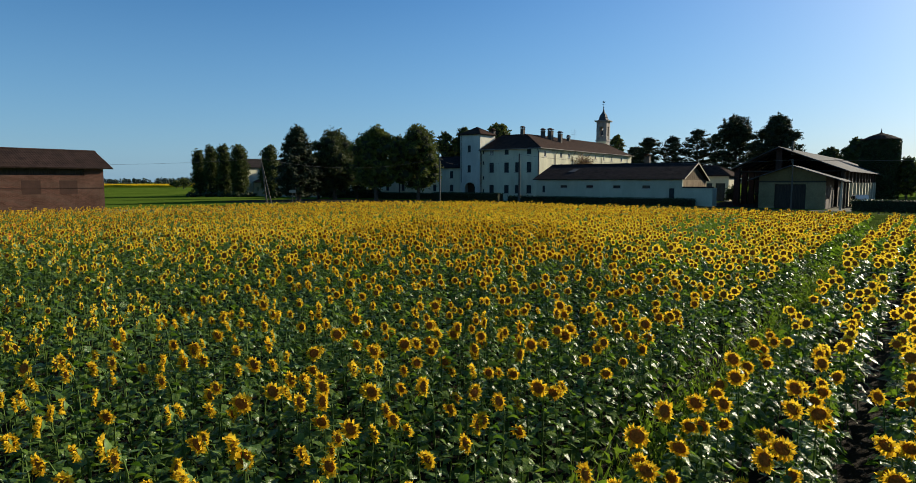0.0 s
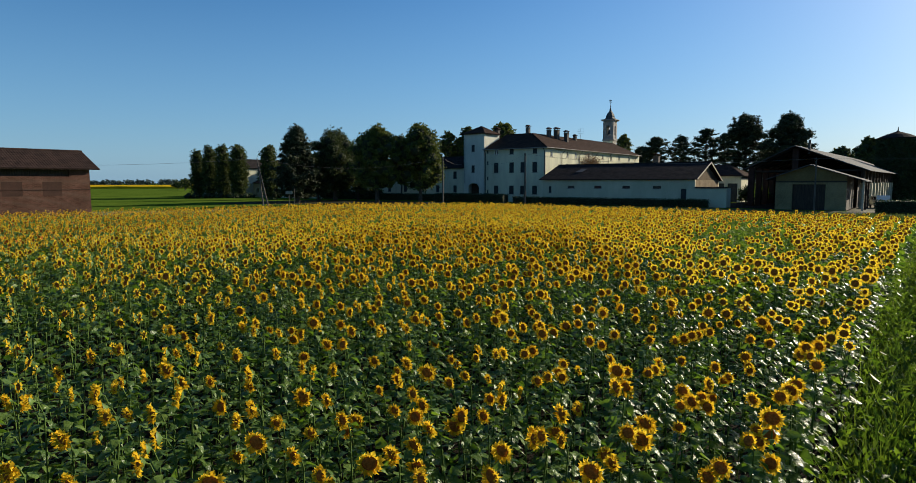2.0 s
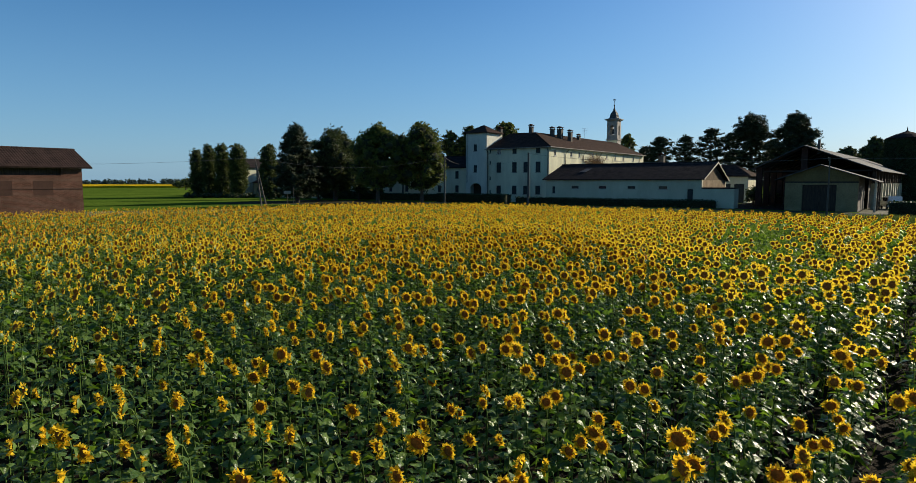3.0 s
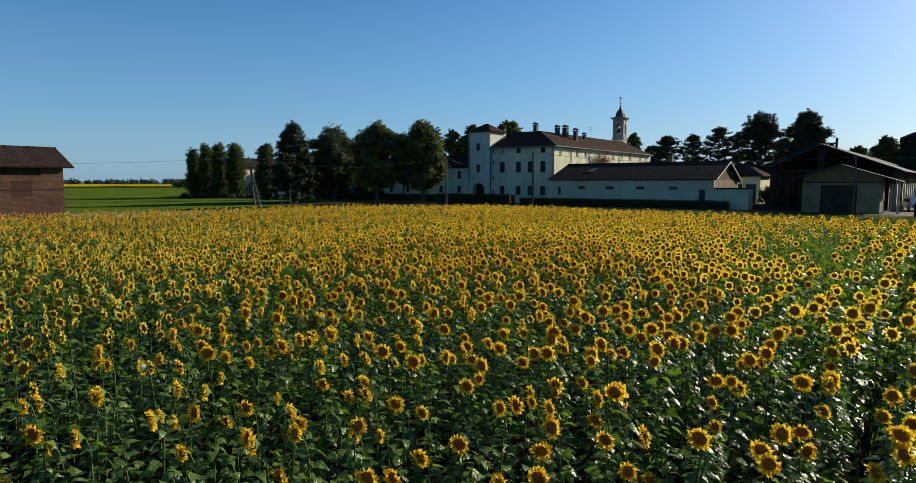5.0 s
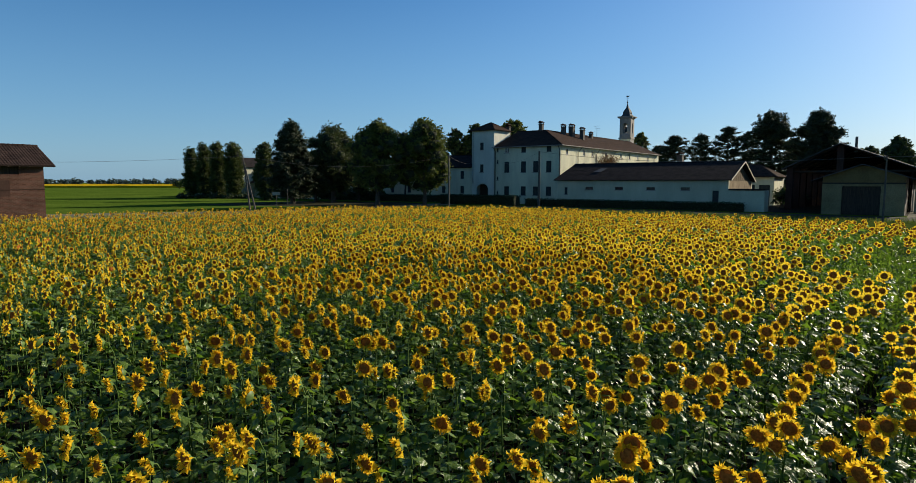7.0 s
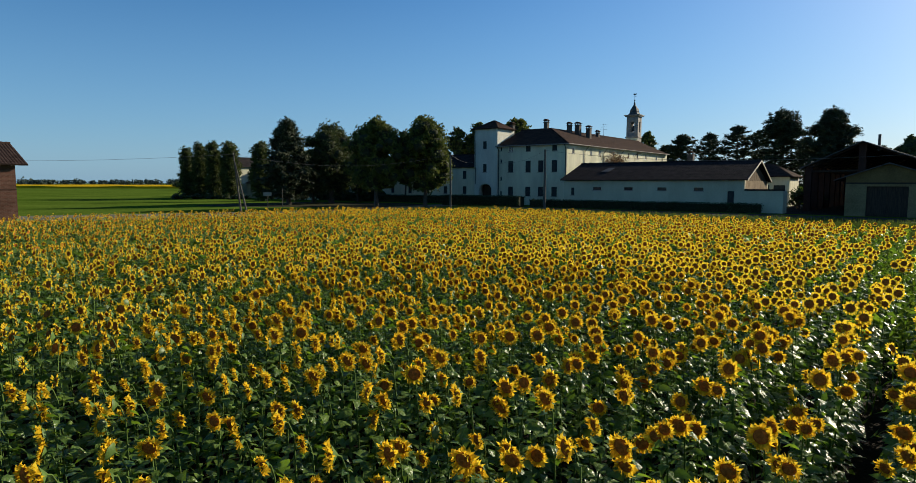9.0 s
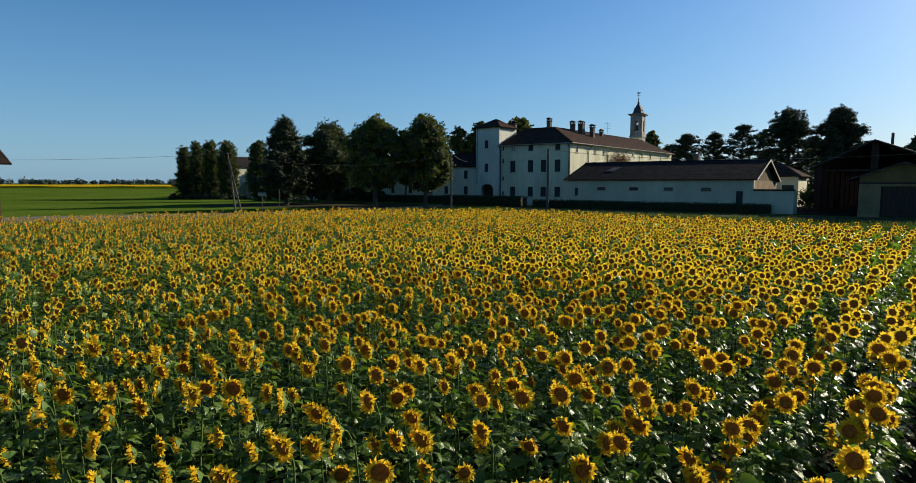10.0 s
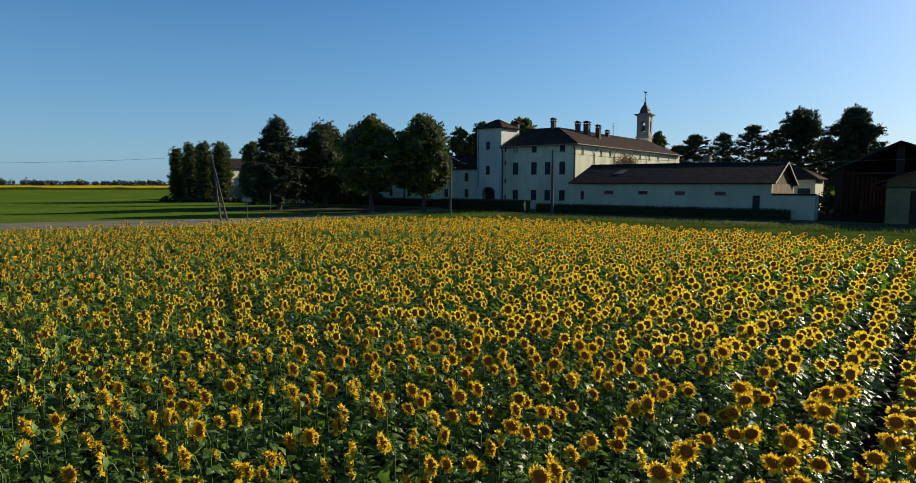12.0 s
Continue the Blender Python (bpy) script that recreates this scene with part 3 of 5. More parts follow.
def plant_matrix(p):
    x, y, bud, yaw, k, kind, lx, ly = p
    return Matrix.Translation((x, y, 0)) @ Matrix.Rotation(yaw, 4, "Z") @ Matrix.Rotation(lx, 4, "X") @ Matrix.Rotation(ly, 4, "Y") @ Matrix.Scale(k, 4)


def field_stuff(name, plants, lod, label):
    vs, fs, ms, off = [], [], [], 0
    for bud in (False, True):
        for kind in range(2 * KINDS):
            sel = [p for p in plants if p[2] == bud and p[5] == kind]
            if not sel:
                continue
            shapes = plant_shapes(lod, 100 * lod + kind + (50 if bud else 0), bud, kind >= KINDS)
            v, f = joined([(q[1], q[2]) for q in shapes])
            m = np.concatenate([np.full(len(q[2]), q[3]) for q in shapes])
            mats = np.array([plant_matrix(p) for p in sel])
            w = np.einsum("nij,vj->nvi", mats[:, :3, :3], v) + mats[:, None, :3, 3]
            vs.append(w.reshape(-1, 3))
            fs.append((f[None] + (off + len(v) * np.arange(len(sel)))[:, None, None]).reshape(-1, 3))
            ms.append(np.tile(m, len(sel)))
            off += len(v) * len(sel)
    me = array_mesh(name, np.concatenate(vs), np.concatenate(fs), FLOWER_MATS, np.concatenate(ms))
    return tagged(new(name, me), label, "sunflowers", "", "stuff")


def path_distance(x, y):
    yy = min(max(y, 3.0), 26.0)
    return math.hypot(x, y - yy)


single, near, middle, distant = [], [], [], []
for p in PLANTS:
    x, y, d = p[0], p[1], path_distance(p[0], p[1])
    if abs(x) < 1.4 and 2.0 < y < 27.5 and len(single) < 150 and not p[2]:
        single.append(p)
    elif d < 4.7:
        near.append(p)
    elif d < 14.5:
        middle.append(p)
    else:
        distant.append(p)
field_stuff("sunflowers_near", near, 0, "dense flowering sunflowers with dark discs and broad leaves")
field_stuff("sunflowers_middle", middle, 1, "dense flowering sunflowers with dark discs across the field")
field_stuff("sunflowers_distant", distant, 2, "carpet of yellow sunflowers at the far side of the field")


def sunflower(kind):
    """One plant of parts, at the origin."""
    root = thing("sunflower", Matrix.Identity(4), "tall flowering sunflower with yellow petals round a dark disc", "sunflower", "sunflowers in the rows")
    head = None
    for name, v, f, m in sorted(plant_shapes(0, kind, False, kind >= KINDS), key=lambda q: q[0] != "bracts"):
        me = array_mesh(name, v, f, [FLOWER_MATS[m]])
        if name == "bracts":
            head = part("flower_head", me, None, root)
        else:
            part(name, me, None, head if name in ("seed_disc", "petals") else root, {"seed_disc": "dark brown seed disc", "petals": "ring of yellow petals"}.get(name, ""))
    return root


masters = {}
for p in single:
    if p[5] not in masters:
        masters[p[5]] = sunflower(p[5])
        masters[p[5]].matrix_world = plant_matrix(p)
    else:
        x, y, bud, yaw, k, kind, lx, ly = p
        c = copy_thing(masters[kind], Matrix.Identity(4))
        c.matrix_basis = plant_matrix(p)


def weeds():
    """Green weeds in the unsown strip and the thin places, and leaves pressed flat beside it."""
    r = np.random.default_rng(31)
    c, out = [], []
    for _ in range(17000):
        s, n = r.uniform(-1.95, -0.85), r.uniform(-6, 46)
        c.append((*g2w(s + lean(n), n)[:2], abs(r.normal()) * 0.34 + 0.05))
    for cs, cn, rs, rn, force, askew in PATCHES:
        for _ in range(int(rs * rn * 640 * force)):
            dn = r.normal() * rn * 0.5
            c.append((*g2w(cs + r.normal() * rs * 0.5 + askew * dn, cn + dn)[:2], min(1.35, abs(r.normal()) * 0.5 + 0.4)))
    c = np.array(c)
    v, f = cards(c, 0.14, r, flat=0.2, aspect=0.36, outward=np.tile([0, 0, 1.0], (len(c), 1)))
    v[:, 2] = np.maximum(v[:, 2], 0.008)
    tagged(new("weeds", array_mesh("weeds", v, f, [M["weed"]])), "bright green weeds in the unsown strip between the rows", "weeds", "", "stuff")


weeds()


def weed_grass():
    """Tall pale grass among the weeds of the largest thin place and of the unsown strip."""
    r = np.random.default_rng(37)
    cs, cn, rs, rn, force, askew = PATCHES[0]
    dn = r.normal(size=9000) * rn * 0.48
    ds = cs + r.normal(size=9000) * rs * 0.45 + askew * dn
    n2 = r.uniform(-4, 46, 3500)
    s2 = -1.4 + lean(n2) + r.normal(size=3500) * 0.28
    spots = np.array([g2w(a, b)[:2] for a, b in zip(np.concatenate([ds, s2]), np.concatenate([cn + dn, n2]))])
    grass_blades("weed_grass", spots, 0.72, 0.012, M["weed"], "tall bright green grass among thin sunflowers", 38)


weed_grass()


# ---- trees ----
def blob(bm, c, rx, rz, r, sub=2):
    res = bmesh.ops.create_icosphere(bm, subdivisions=sub, radius=1.0)
    for v in res["verts"]:
        k = 1 + 0.25 * noise.noise(v.co * 2.1 + Vector(c))
        v.co = Vector(c) + Vector((v.co.x * rx * k, v.co.y * rx * k, v.co.z * rz * k))


def crown_mesh(lumps, leaf, size, density, seed, flat=0.0, fill=0.66, sub=2, aspect=0.75):
    """Leaves over lumps (x, y, z, rx, rz), with light-blocking cores inside, coloured as inner shade."""
    r = np.random.default_rng(seed)
    bm = bmesh.new()
    cs, outs = [], []
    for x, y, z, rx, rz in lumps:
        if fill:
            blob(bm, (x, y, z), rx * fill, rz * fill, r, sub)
        n = max(2, int(density * rx * (rx + 2 * rz) * 4 / 13))
        d = r.normal(size=(n, 3))
        d /= np.linalg.norm(d, axis=1)[:, None]
        k = r.uniform(0.68, 1.05, (n, 1))
        tuft = np.array([x, y, z]) + d * k * np.array([rx, rx, rz])
        cs.append(np.repeat(tuft, 13, 0) + r.normal(size=(n * 13, 3)) * np.array([0.22, 0.22, 0.16]))
        outs.append(np.repeat(d, 13, 0))
    v, f = cards(np.concatenate(cs), size, r, flat, aspect, np.concatenate(outs))
    bmesh.ops.triangulate(bm, faces=bm.faces)
    bm.verts.index_update()
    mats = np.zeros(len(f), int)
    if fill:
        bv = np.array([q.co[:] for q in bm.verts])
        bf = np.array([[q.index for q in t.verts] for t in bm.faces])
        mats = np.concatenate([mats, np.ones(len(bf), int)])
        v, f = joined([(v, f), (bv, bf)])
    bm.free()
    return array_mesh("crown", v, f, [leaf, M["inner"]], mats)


def trunk_mesh(h, rad, limbs, r, reach):
    bm = bmesh.new()
    k = 6
    pts = [(r.uniform(-0.1, 0.1) * i, r.uniform(-0.1, 0.1) * i, h * i / k) for i in range(k + 1)]
    tube(bm, pts, [rad * (1.25 if i == 0 else 1 - 0.8 * i / k) for i in range(k + 1)], 9)
    for i in range(limbs):
        z = h * r.uniform(0.3, 0.9)
        a = r.uniform(0, math.tau)
        d = Vector((math.cos(a), math.sin(a), r.uniform(0.3, 0.9)))
        p = Vector((0, 0, z))
        ln = reach * r.uniform(0.5, 0.9)
        tube(bm, [p, p + d * ln * 0.5 + Vector((0, 0, -0.1)), p + d * ln], [rad * 0.4, rad * 0.25, rad * 0.08], 6)
    return bm


def broadleaf(x, y, h, w, base, leaf, seed, label, name="tree", size=0.46, density=11, n=34):
    """Broad-leaved tree: height, crown width, crown base height."""
    r = random.Random(seed)
    root = thing(name, pose(x, y, 0), label, "tree", "trees round the farm")
    part("trunk", trunk_mesh(h * 0.85, max(0.16, w * 0.035), 7, r, w * 0.4), M["bark"], root)
    lumps = []
    mid, half = (h + base) / 2, (h - base) / 2
    for i in range(n):
        u = -0.95 + 1.9 * (i + 0.5) / n
        a = i * 2.4 + r.uniform(-0.5, 0.5)
        q = ((1 - u ** 1.8) ** 0.6 if u > 0 else (1 - abs(u) ** 3.2) ** 0.5) * (1 - 0.1 * u)
        rx = w * r.uniform(0.09, 0.2)
        d = max(0.0, w * 0.5 * q * r.uniform(0.82, 1.08) - rx * 0.9)
        lumps.append((d * math.cos(a), d * math.sin(a), mid + u * (half - rx * 0.8), rx, rx * r.uniform(0.75, 1.1)))
    lumps.append((0, 0, mid + half * 0.1, w * 0.3, half * 0.72))
    part("crown", crown_mesh(lumps, leaf, size, density, seed), None, root)
    return root


def poplar(x, y, h, w, base, seed):
    r = random.Random(seed)
    root = thing("poplar", pose(x, y, 0), "slender columnar poplar in full leaf beside the white outbuildings", "tree", "row of poplars")
    part("trunk", trunk_mesh(h * 0.9, 0.22, 4, r, w * 0.3), M["bark"], root)
    lumps = []
    n = 18
    for i in range(n):
        t = (i + 0.5) / n
        z = base + (h - base) * 0.04 + (h - base - w * 0.5) * t
        rx = w * 0.5 * (0.62 + 0.45 * math.sin(math.pi * (0.15 + 0.8 * t))) * r.uniform(0.75, 0.95) * (0.7 if i == n - 1 else 1)
        a = r.uniform(0, math.tau)
        d = w * 0.08
        lumps.append((d * math.cos(a), d * math.sin(a), z, rx, rx * 1.15))
    part("crown", crown_mesh(lumps, M["poplar_leaf"], 0.32, 20, seed), None, root)
    return root


def conifer(x, y, h, w, base, seed, label, tiers=9, spread=0.8, leaders=1, flat=0.4, blunt=2.0):
    """Cedar or pine: near-level boughs that carry flat plates of needles, with gaps of sky between them and spiky leaders on top."""
    r = random.Random(seed)
    root = thing("conifer", pose(x, y, 0), label, "tree", "dark conifers behind the farm")
    bm = bmesh.new()
    tube(bm, [(0, 0, 0), (0.1, 0, h * 0.5), (0, 0.1, h * 0.94)], [w * 0.04, w * 0.028, 0.04], 8)
    lumps = []
    boughs = tiers * 8
    for i in range(boughs):
        t = (i + r.uniform(0, 1)) / boughs
        z = base + (h - base) * t * 0.93
        reach = w * 0.5 * ((1 - t ** blunt) ** 0.75 * spread + (1 - t) * (1 - spread)) * r.uniform(0.62, 1.04) * (0.72 + 0.28 * min(1, t * 4))
        a = i * 2.4 + r.uniform(-0.5, 0.5)
        rise = reach * r.uniform(-0.12, 0.3)
        end = Vector((math.cos(a) * reach, math.sin(a) * reach, z + rise))
        tube(bm, [(0, 0, z - 0.5), Vector((end.x * 0.5, end.y * 0.5, z + rise * 0.2)), end], [0.12, 0.07, 0.03], 5)
        for q in (0.4, 0.68, 0.92):
            rx = max(0.5, w * r.uniform(0.06, 0.105) * (1.25 - 0.45 * q))
            lumps.append((end.x * q + r.uniform(-0.4, 0.4), end.y * q + r.uniform(-0.4, 0.4), z + rise * q + r.uniform(-0.2, 0.25), rx, rx * flat * r.uniform(0.7, 1.3)))
    for i in range(leaders):
        a, d = i * 2.4 + 0.7, (0 if i == 0 else w * r.uniform(0.1, 0.27))
        top = h - d * r.uniform(0.1, 0.5)
        tube(bm, [(0, 0, h * 0.55), (d * math.cos(a) * 0.8, d * math.sin(a) * 0.8, h * 0.7), (d * math.cos(a), d * math.sin(a), top)], [0.14, 0.1, 0.03], 5)
        for j in range(12):
            rx = 0.16 + w * 0.015 * j
            lumps.append((d * math.cos(a) + r.uniform(-0.2, 0.2) * j * 0.4, d * math.sin(a) + r.uniform(-0.2, 0.2) * j * 0.4, top - 0.2 - 0.45 * j, rx, 0.26))
    part("trunk", bm, M["bark"], root)
    part("crown", crown_mesh(lumps, M["needle"], 0.6, 7.5, seed, 0.15, 0.6, 1, 0.22), None, root)
    return root


def spot(px, d):
    """A place at d metres ahead of the walk's start, along a bearing given as a slope."""
    return d * px, d - 1.26


def bearing(a):
    return (a - 784) / 1045 - 0.0077


def height(y, d):
    return 3.7 + (311.3 - y) * d / 1045


def tree_row(rows, make):
    for i, (a, d, top, w, base) in enumerate(rows):
        x, y = spot(bearing(a), d)
        make(i, x, y, height(top + 5, d), w * d / 1045, max(0.6, height(base, d)))


tree_row([(343, 158, 246, 24, 338), (364, 156, 239, 26, 338), (387, 154, 237, 26, 338), (412, 152, 238, 29, 338), (464, 136, 237, 30, 336)],
         lambda i, x, y, h, w, b: poplar(x, y, h, w, b, 40 + i))
tree_row([(512, 116, 212, 96, 334)],
         lambda i, x, y, h, w, b: conifer(x, y, h, w, b, 50, "large dark evergreen with feathery drooping boughs before the farmhouse wing", tiers=15, spread=0.85, leaders=1, flat=0.6))
tree_row([(574, 124, 216, 102, 330)],
         lambda i, x, y, h, w, b: broadleaf(x, y, h, w, b, M["dark_leaf"], 50 + i, "large dark green broad-leaved tree before the white farmhouse wing", size=0.3, density=19))
tree_row([(645, 107, 209, 94, 328), (716, 108, 206, 86, 330)],
         lambda i, x, y, h, w, b: broadleaf(x, y, h, w, b, M["tree_leaf"], 60 + i, "large olive-green lime tree with a dense domed crown", n=40, size=0.3, density=20))
tree_row([(545, 128, 255, 60, 332), (612, 133, 240, 50, 330), (684, 132, 225, 42, 318)],
         lambda i, x, y, h, w, b: broadleaf(x, y, h, w, b, M["dark_leaf"], 65 + i, "dark green tree standing close among larger trees"))
tree_row([(764, 158, 219, 48, 300), (794, 160, 212, 44, 300), (852, 165, 205, 72, 300), (1052, 178, 226, 28, 270)],
         lambda i, x, y, h, w, b: broadleaf(x, y, h, w, b, M["poplar_leaf"] if i < 2 else M["tree_leaf"], 70 + i, "leafy green tree rising behind the farmhouse roofs"))
tree_row([(1252, 165, 194, 98, 306), (1322, 157, 192, 96, 312)],
         lambda i, x, y, h, w, b: conifer(x, y, h, w, b, 80 + i, "tall dark spreading cedar behind the farm buildings", tiers=12 if i == 0 else 15, spread=0.75 if i == 0 else 1.0, leaders=9 if i == 0 else 1, flat=0.35 if i == 0 else 0.7, blunt=2.0 if i == 0 else 3.0))
tree_row([(1106, 180, 231, 62, 290), (1147, 178, 229, 54, 290), (1188, 177, 215, 66, 300), (1218, 175, 226, 56, 310), (1084, 185, 248, 42, 285), (1290, 172, 232, 60, 320)],
         lambda i, x, y, h, w, b: conifer(x, y, h, w, b, 85 + i, "dark umbrella-shaped pine with open boughs", tiers=7, spread=1.0, leaders=0, flat=0.55, blunt=3.4))
tree_row([(1455, 200, 230, 52, 300), (1412, 205, 248, 50, 300), (1545, 128, 262, 44, 345), (1562, 150, 276, 40, 345), (1600, 140, 262, 60, 345)],
         lambda i, x, y, h, w, b: broadleaf(x, y, h, w, b, M["dark_leaf"] if i < 2 else M["poplar_leaf"], 92 + i, "round-headed green tree behind the barn"))
# hidden by the trees in front; added to throw shade on the cottage
broadleaf(-44, 169, 12.5, 9.5, 2.0, M["dark_leaf"], 161, "unseen dark green tree added to shade the cottage", n=20)
tree_row([(316, 300, 300, 26, 322), (303, 330, 305, 20, 322)],
         lambda i, x, y, h, w, b: broadleaf(x, y, h, w, 0.6, M["tree_leaf"], 99 + i, "low bushy tree at the edge of the meadow", name="bush", n=10, density=10))


tree_row([(a, 136 + 3 * (i % 3), 318 - 5 * (i % 2), 34, 345) for i, a in enumerate((474, 498, 524, 548, 566, 590, 616, 640))],
         lambda i, x, y, h, w, b: broadleaf(x, y, h, w, 0.2, M["hedge"], 120 + i, "dark shrub in the shade under the tall trees", name="shrub", n=9, size=0.35, density=10))
tree_row([(a, 150, 327, 30, 345) for a in (332, 356, 380, 404, 425)],
         lambda i, x, y, h, w, b: broadleaf(x, y, h, w, 0.2, M["hedge"], 140 + i, "dark low shrub at the foot of the poplars", name="shrub", n=8, size=0.35, density=10))
for i, (s0, n0, hh) in enumerate(((-23.4, 110, 2.8), (-24.3, 114, 3.2), (-22.6, 118, 2.4))):
    broadleaf(*g2w(s0, n0)[:2], hh, 2.8, 0.2, M["poplar_leaf"], 150 + i, "leafy green shrub between the outbuilding and the barn", name="shrub", n=9, size=0.26, density=20)


def hedge(p, q, width, h, seed, label):
    """A clipped hedge between two grid points."""
    r = np.random.default_rng(seed)
    a, b = Vector(p), Vector(q)
    ln = (b - a).length
    ang = math.atan2((b - a).y, (b - a).x)
    root = thing("hedge", GRID @ pose(a.x, a.y, 0, 0, 0, math.degrees(ang)), label, "hedge")
    # core in the dark fill that stands for shade inside the hedge
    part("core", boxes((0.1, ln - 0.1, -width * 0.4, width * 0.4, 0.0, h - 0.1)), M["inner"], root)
    n = int(ln * (h * 2 + width) * 55)
    x, u = r.uniform(0, ln, n), r.random(n) * (2 * h + width)
    yy = np.where(u < h, -width / 2, np.where(u < 2 * h, width / 2, u - 2 * h - width / 2))
    zz = np.where(u < h, u, np.where(u < 2 * h, u - h, h))
    c = np.stack([x, yy, np.maximum(zz, 0.08)], 1) + r.normal(size=(n, 3)) * 0.05
    v, f = cards(c, 0.16, r, aspect=0.7)
    v[:, 2] = np.maximum(v[:, 2], 0.005)
    part("leaves", array_mesh("leaves", v, f, [M["hedge"]]), None, root)


hedge((-112, 97.5), (-76, 97.5), 1.0, 1.35, 4, "dark clipped hedge along the low white wing")
hedge((-74, 92.5), (-58.6, 92.5), 2.0, 1.6, 1, "dark clipped hedge before the farmhouse gate")
hedge((-58, 94.0), (-25, 93.6), 0.8, 1.15, 2, "long low dark hedge against the white outbuilding")
hedge((-5, 88), (4, 89), 1.2, 1.5, 3, "dark clipped hedge beside the farmyard")


# ---- farm buildings ----
def window(parent, x0, x1, z0, z1, y, shutters=True, side=False, mat=None):
    """A window in a wall along x, its wall face at y: sill, frame and closed shutters or a pane."""
    m = Matrix.Rotation(math.pi / 2, 4, "Z") if side else None
    def put(name, bm, mt, par, label=""):
        return part(name, turned(bm, m) if m else bm, mt, par, label)
    w = put("window", boxes((x0 - 0.02, x1 + 0.02, y + 0.10, y + 0.16, z0 - 0.02, z1 + 0.02)), M["glass"], parent)
    put("sill", boxes((x0 - 0.1, x1 + 0.1, y - 0.08, y + 0.12, z0 - 0.09, z0 - 0.004)), M["stone"], w)
    if shutters:
        c = (x0 + x1) / 2
        for a, b in ((x0 + 0.005, c - 0.008), (c + 0.008, x1 - 0.005)):
            bm = bmesh.new()
            k = max(3, int((z1 - z0) / 0.14))
            pts = [(a, y + 0.06, z1), (a, y + 0.06, z0)]
            for i in range(k):
                z = z0 + (z1 - z0) * i / k
                pts += [(a, y + 0.015, z), (a, y + 0.045, z + (z1 - z0) / k * 0.9)]
            pts.append((a, y + 0.02, z1))
            prism(bm, pts, (b - a, 0, 0))
            put("shutter", bm, mat or M["shutter"], w)
    else:
        f = 0.05
        c = (x0 + x1) / 2
        put("frame", boxes((x0, x0 + f, y + 0.05, y + 0.1, z0, z1), (x1 - f, x1, y + 0.05, y + 0.1, z0, z1), (x0 + f, x1 - f, y + 0.05, y + 0.1, z0, z0 + f), (x0 + f, x1 - f, y + 0.05, y + 0.1, z1 - f, z1), (c - 0.025, c + 0.025, y + 0.055, y + 0.098, z0 + f, z1 - f)), mat or M["white"], w)
    return w


def chimney(parent, x, y, z0, z1, w=0.75):
    c = part("chimney", boxes((x - w / 2, x + w / 2, y - w / 2, y + w / 2, z0, z1 - 0.5), (x - w / 2 - 0.08, x + w / 2 + 0.08, y - w / 2 - 0.08, y + w / 2 + 0.08, z1 - 0.55, z1 - 0.45)), M["chimney"], parent)
    bm = bmesh.new()
    for a in (-1, 1):
        for b in (-1, 1):
            box(bm, x + a * w * 0.38 - 0.06, x + a * w * 0.38 + 0.06, y + b * w * 0.38 - 0.06, y + b * w * 0.38 + 0.06, z1 - 0.45, z1 - 0.2)
    k = w / 2 + 0.12
    prism(bm, [(x - k, y - k, z1 - 0.2), (x + k, y - k, z1 - 0.2), (x + k, y + k, z1 - 0.2), (x - k, y + k, z1 - 0.2)], (0, 0, 0.06))
    prism(bm, [(x - k, y - k, z1 - 0.14), (x + k, y - k, z1 - 0.14), (x, y - k, z1 + 0.1)], (0, 2 * k, 0))
    part("cowl", bm, M["tile"], c)


def pipe(parent, pts, r=0.05):
    bm = bmesh.new()
    tube(bm, pts, [r] * len(pts), 6)
    part("downpipe", bm, M["metal"], parent)


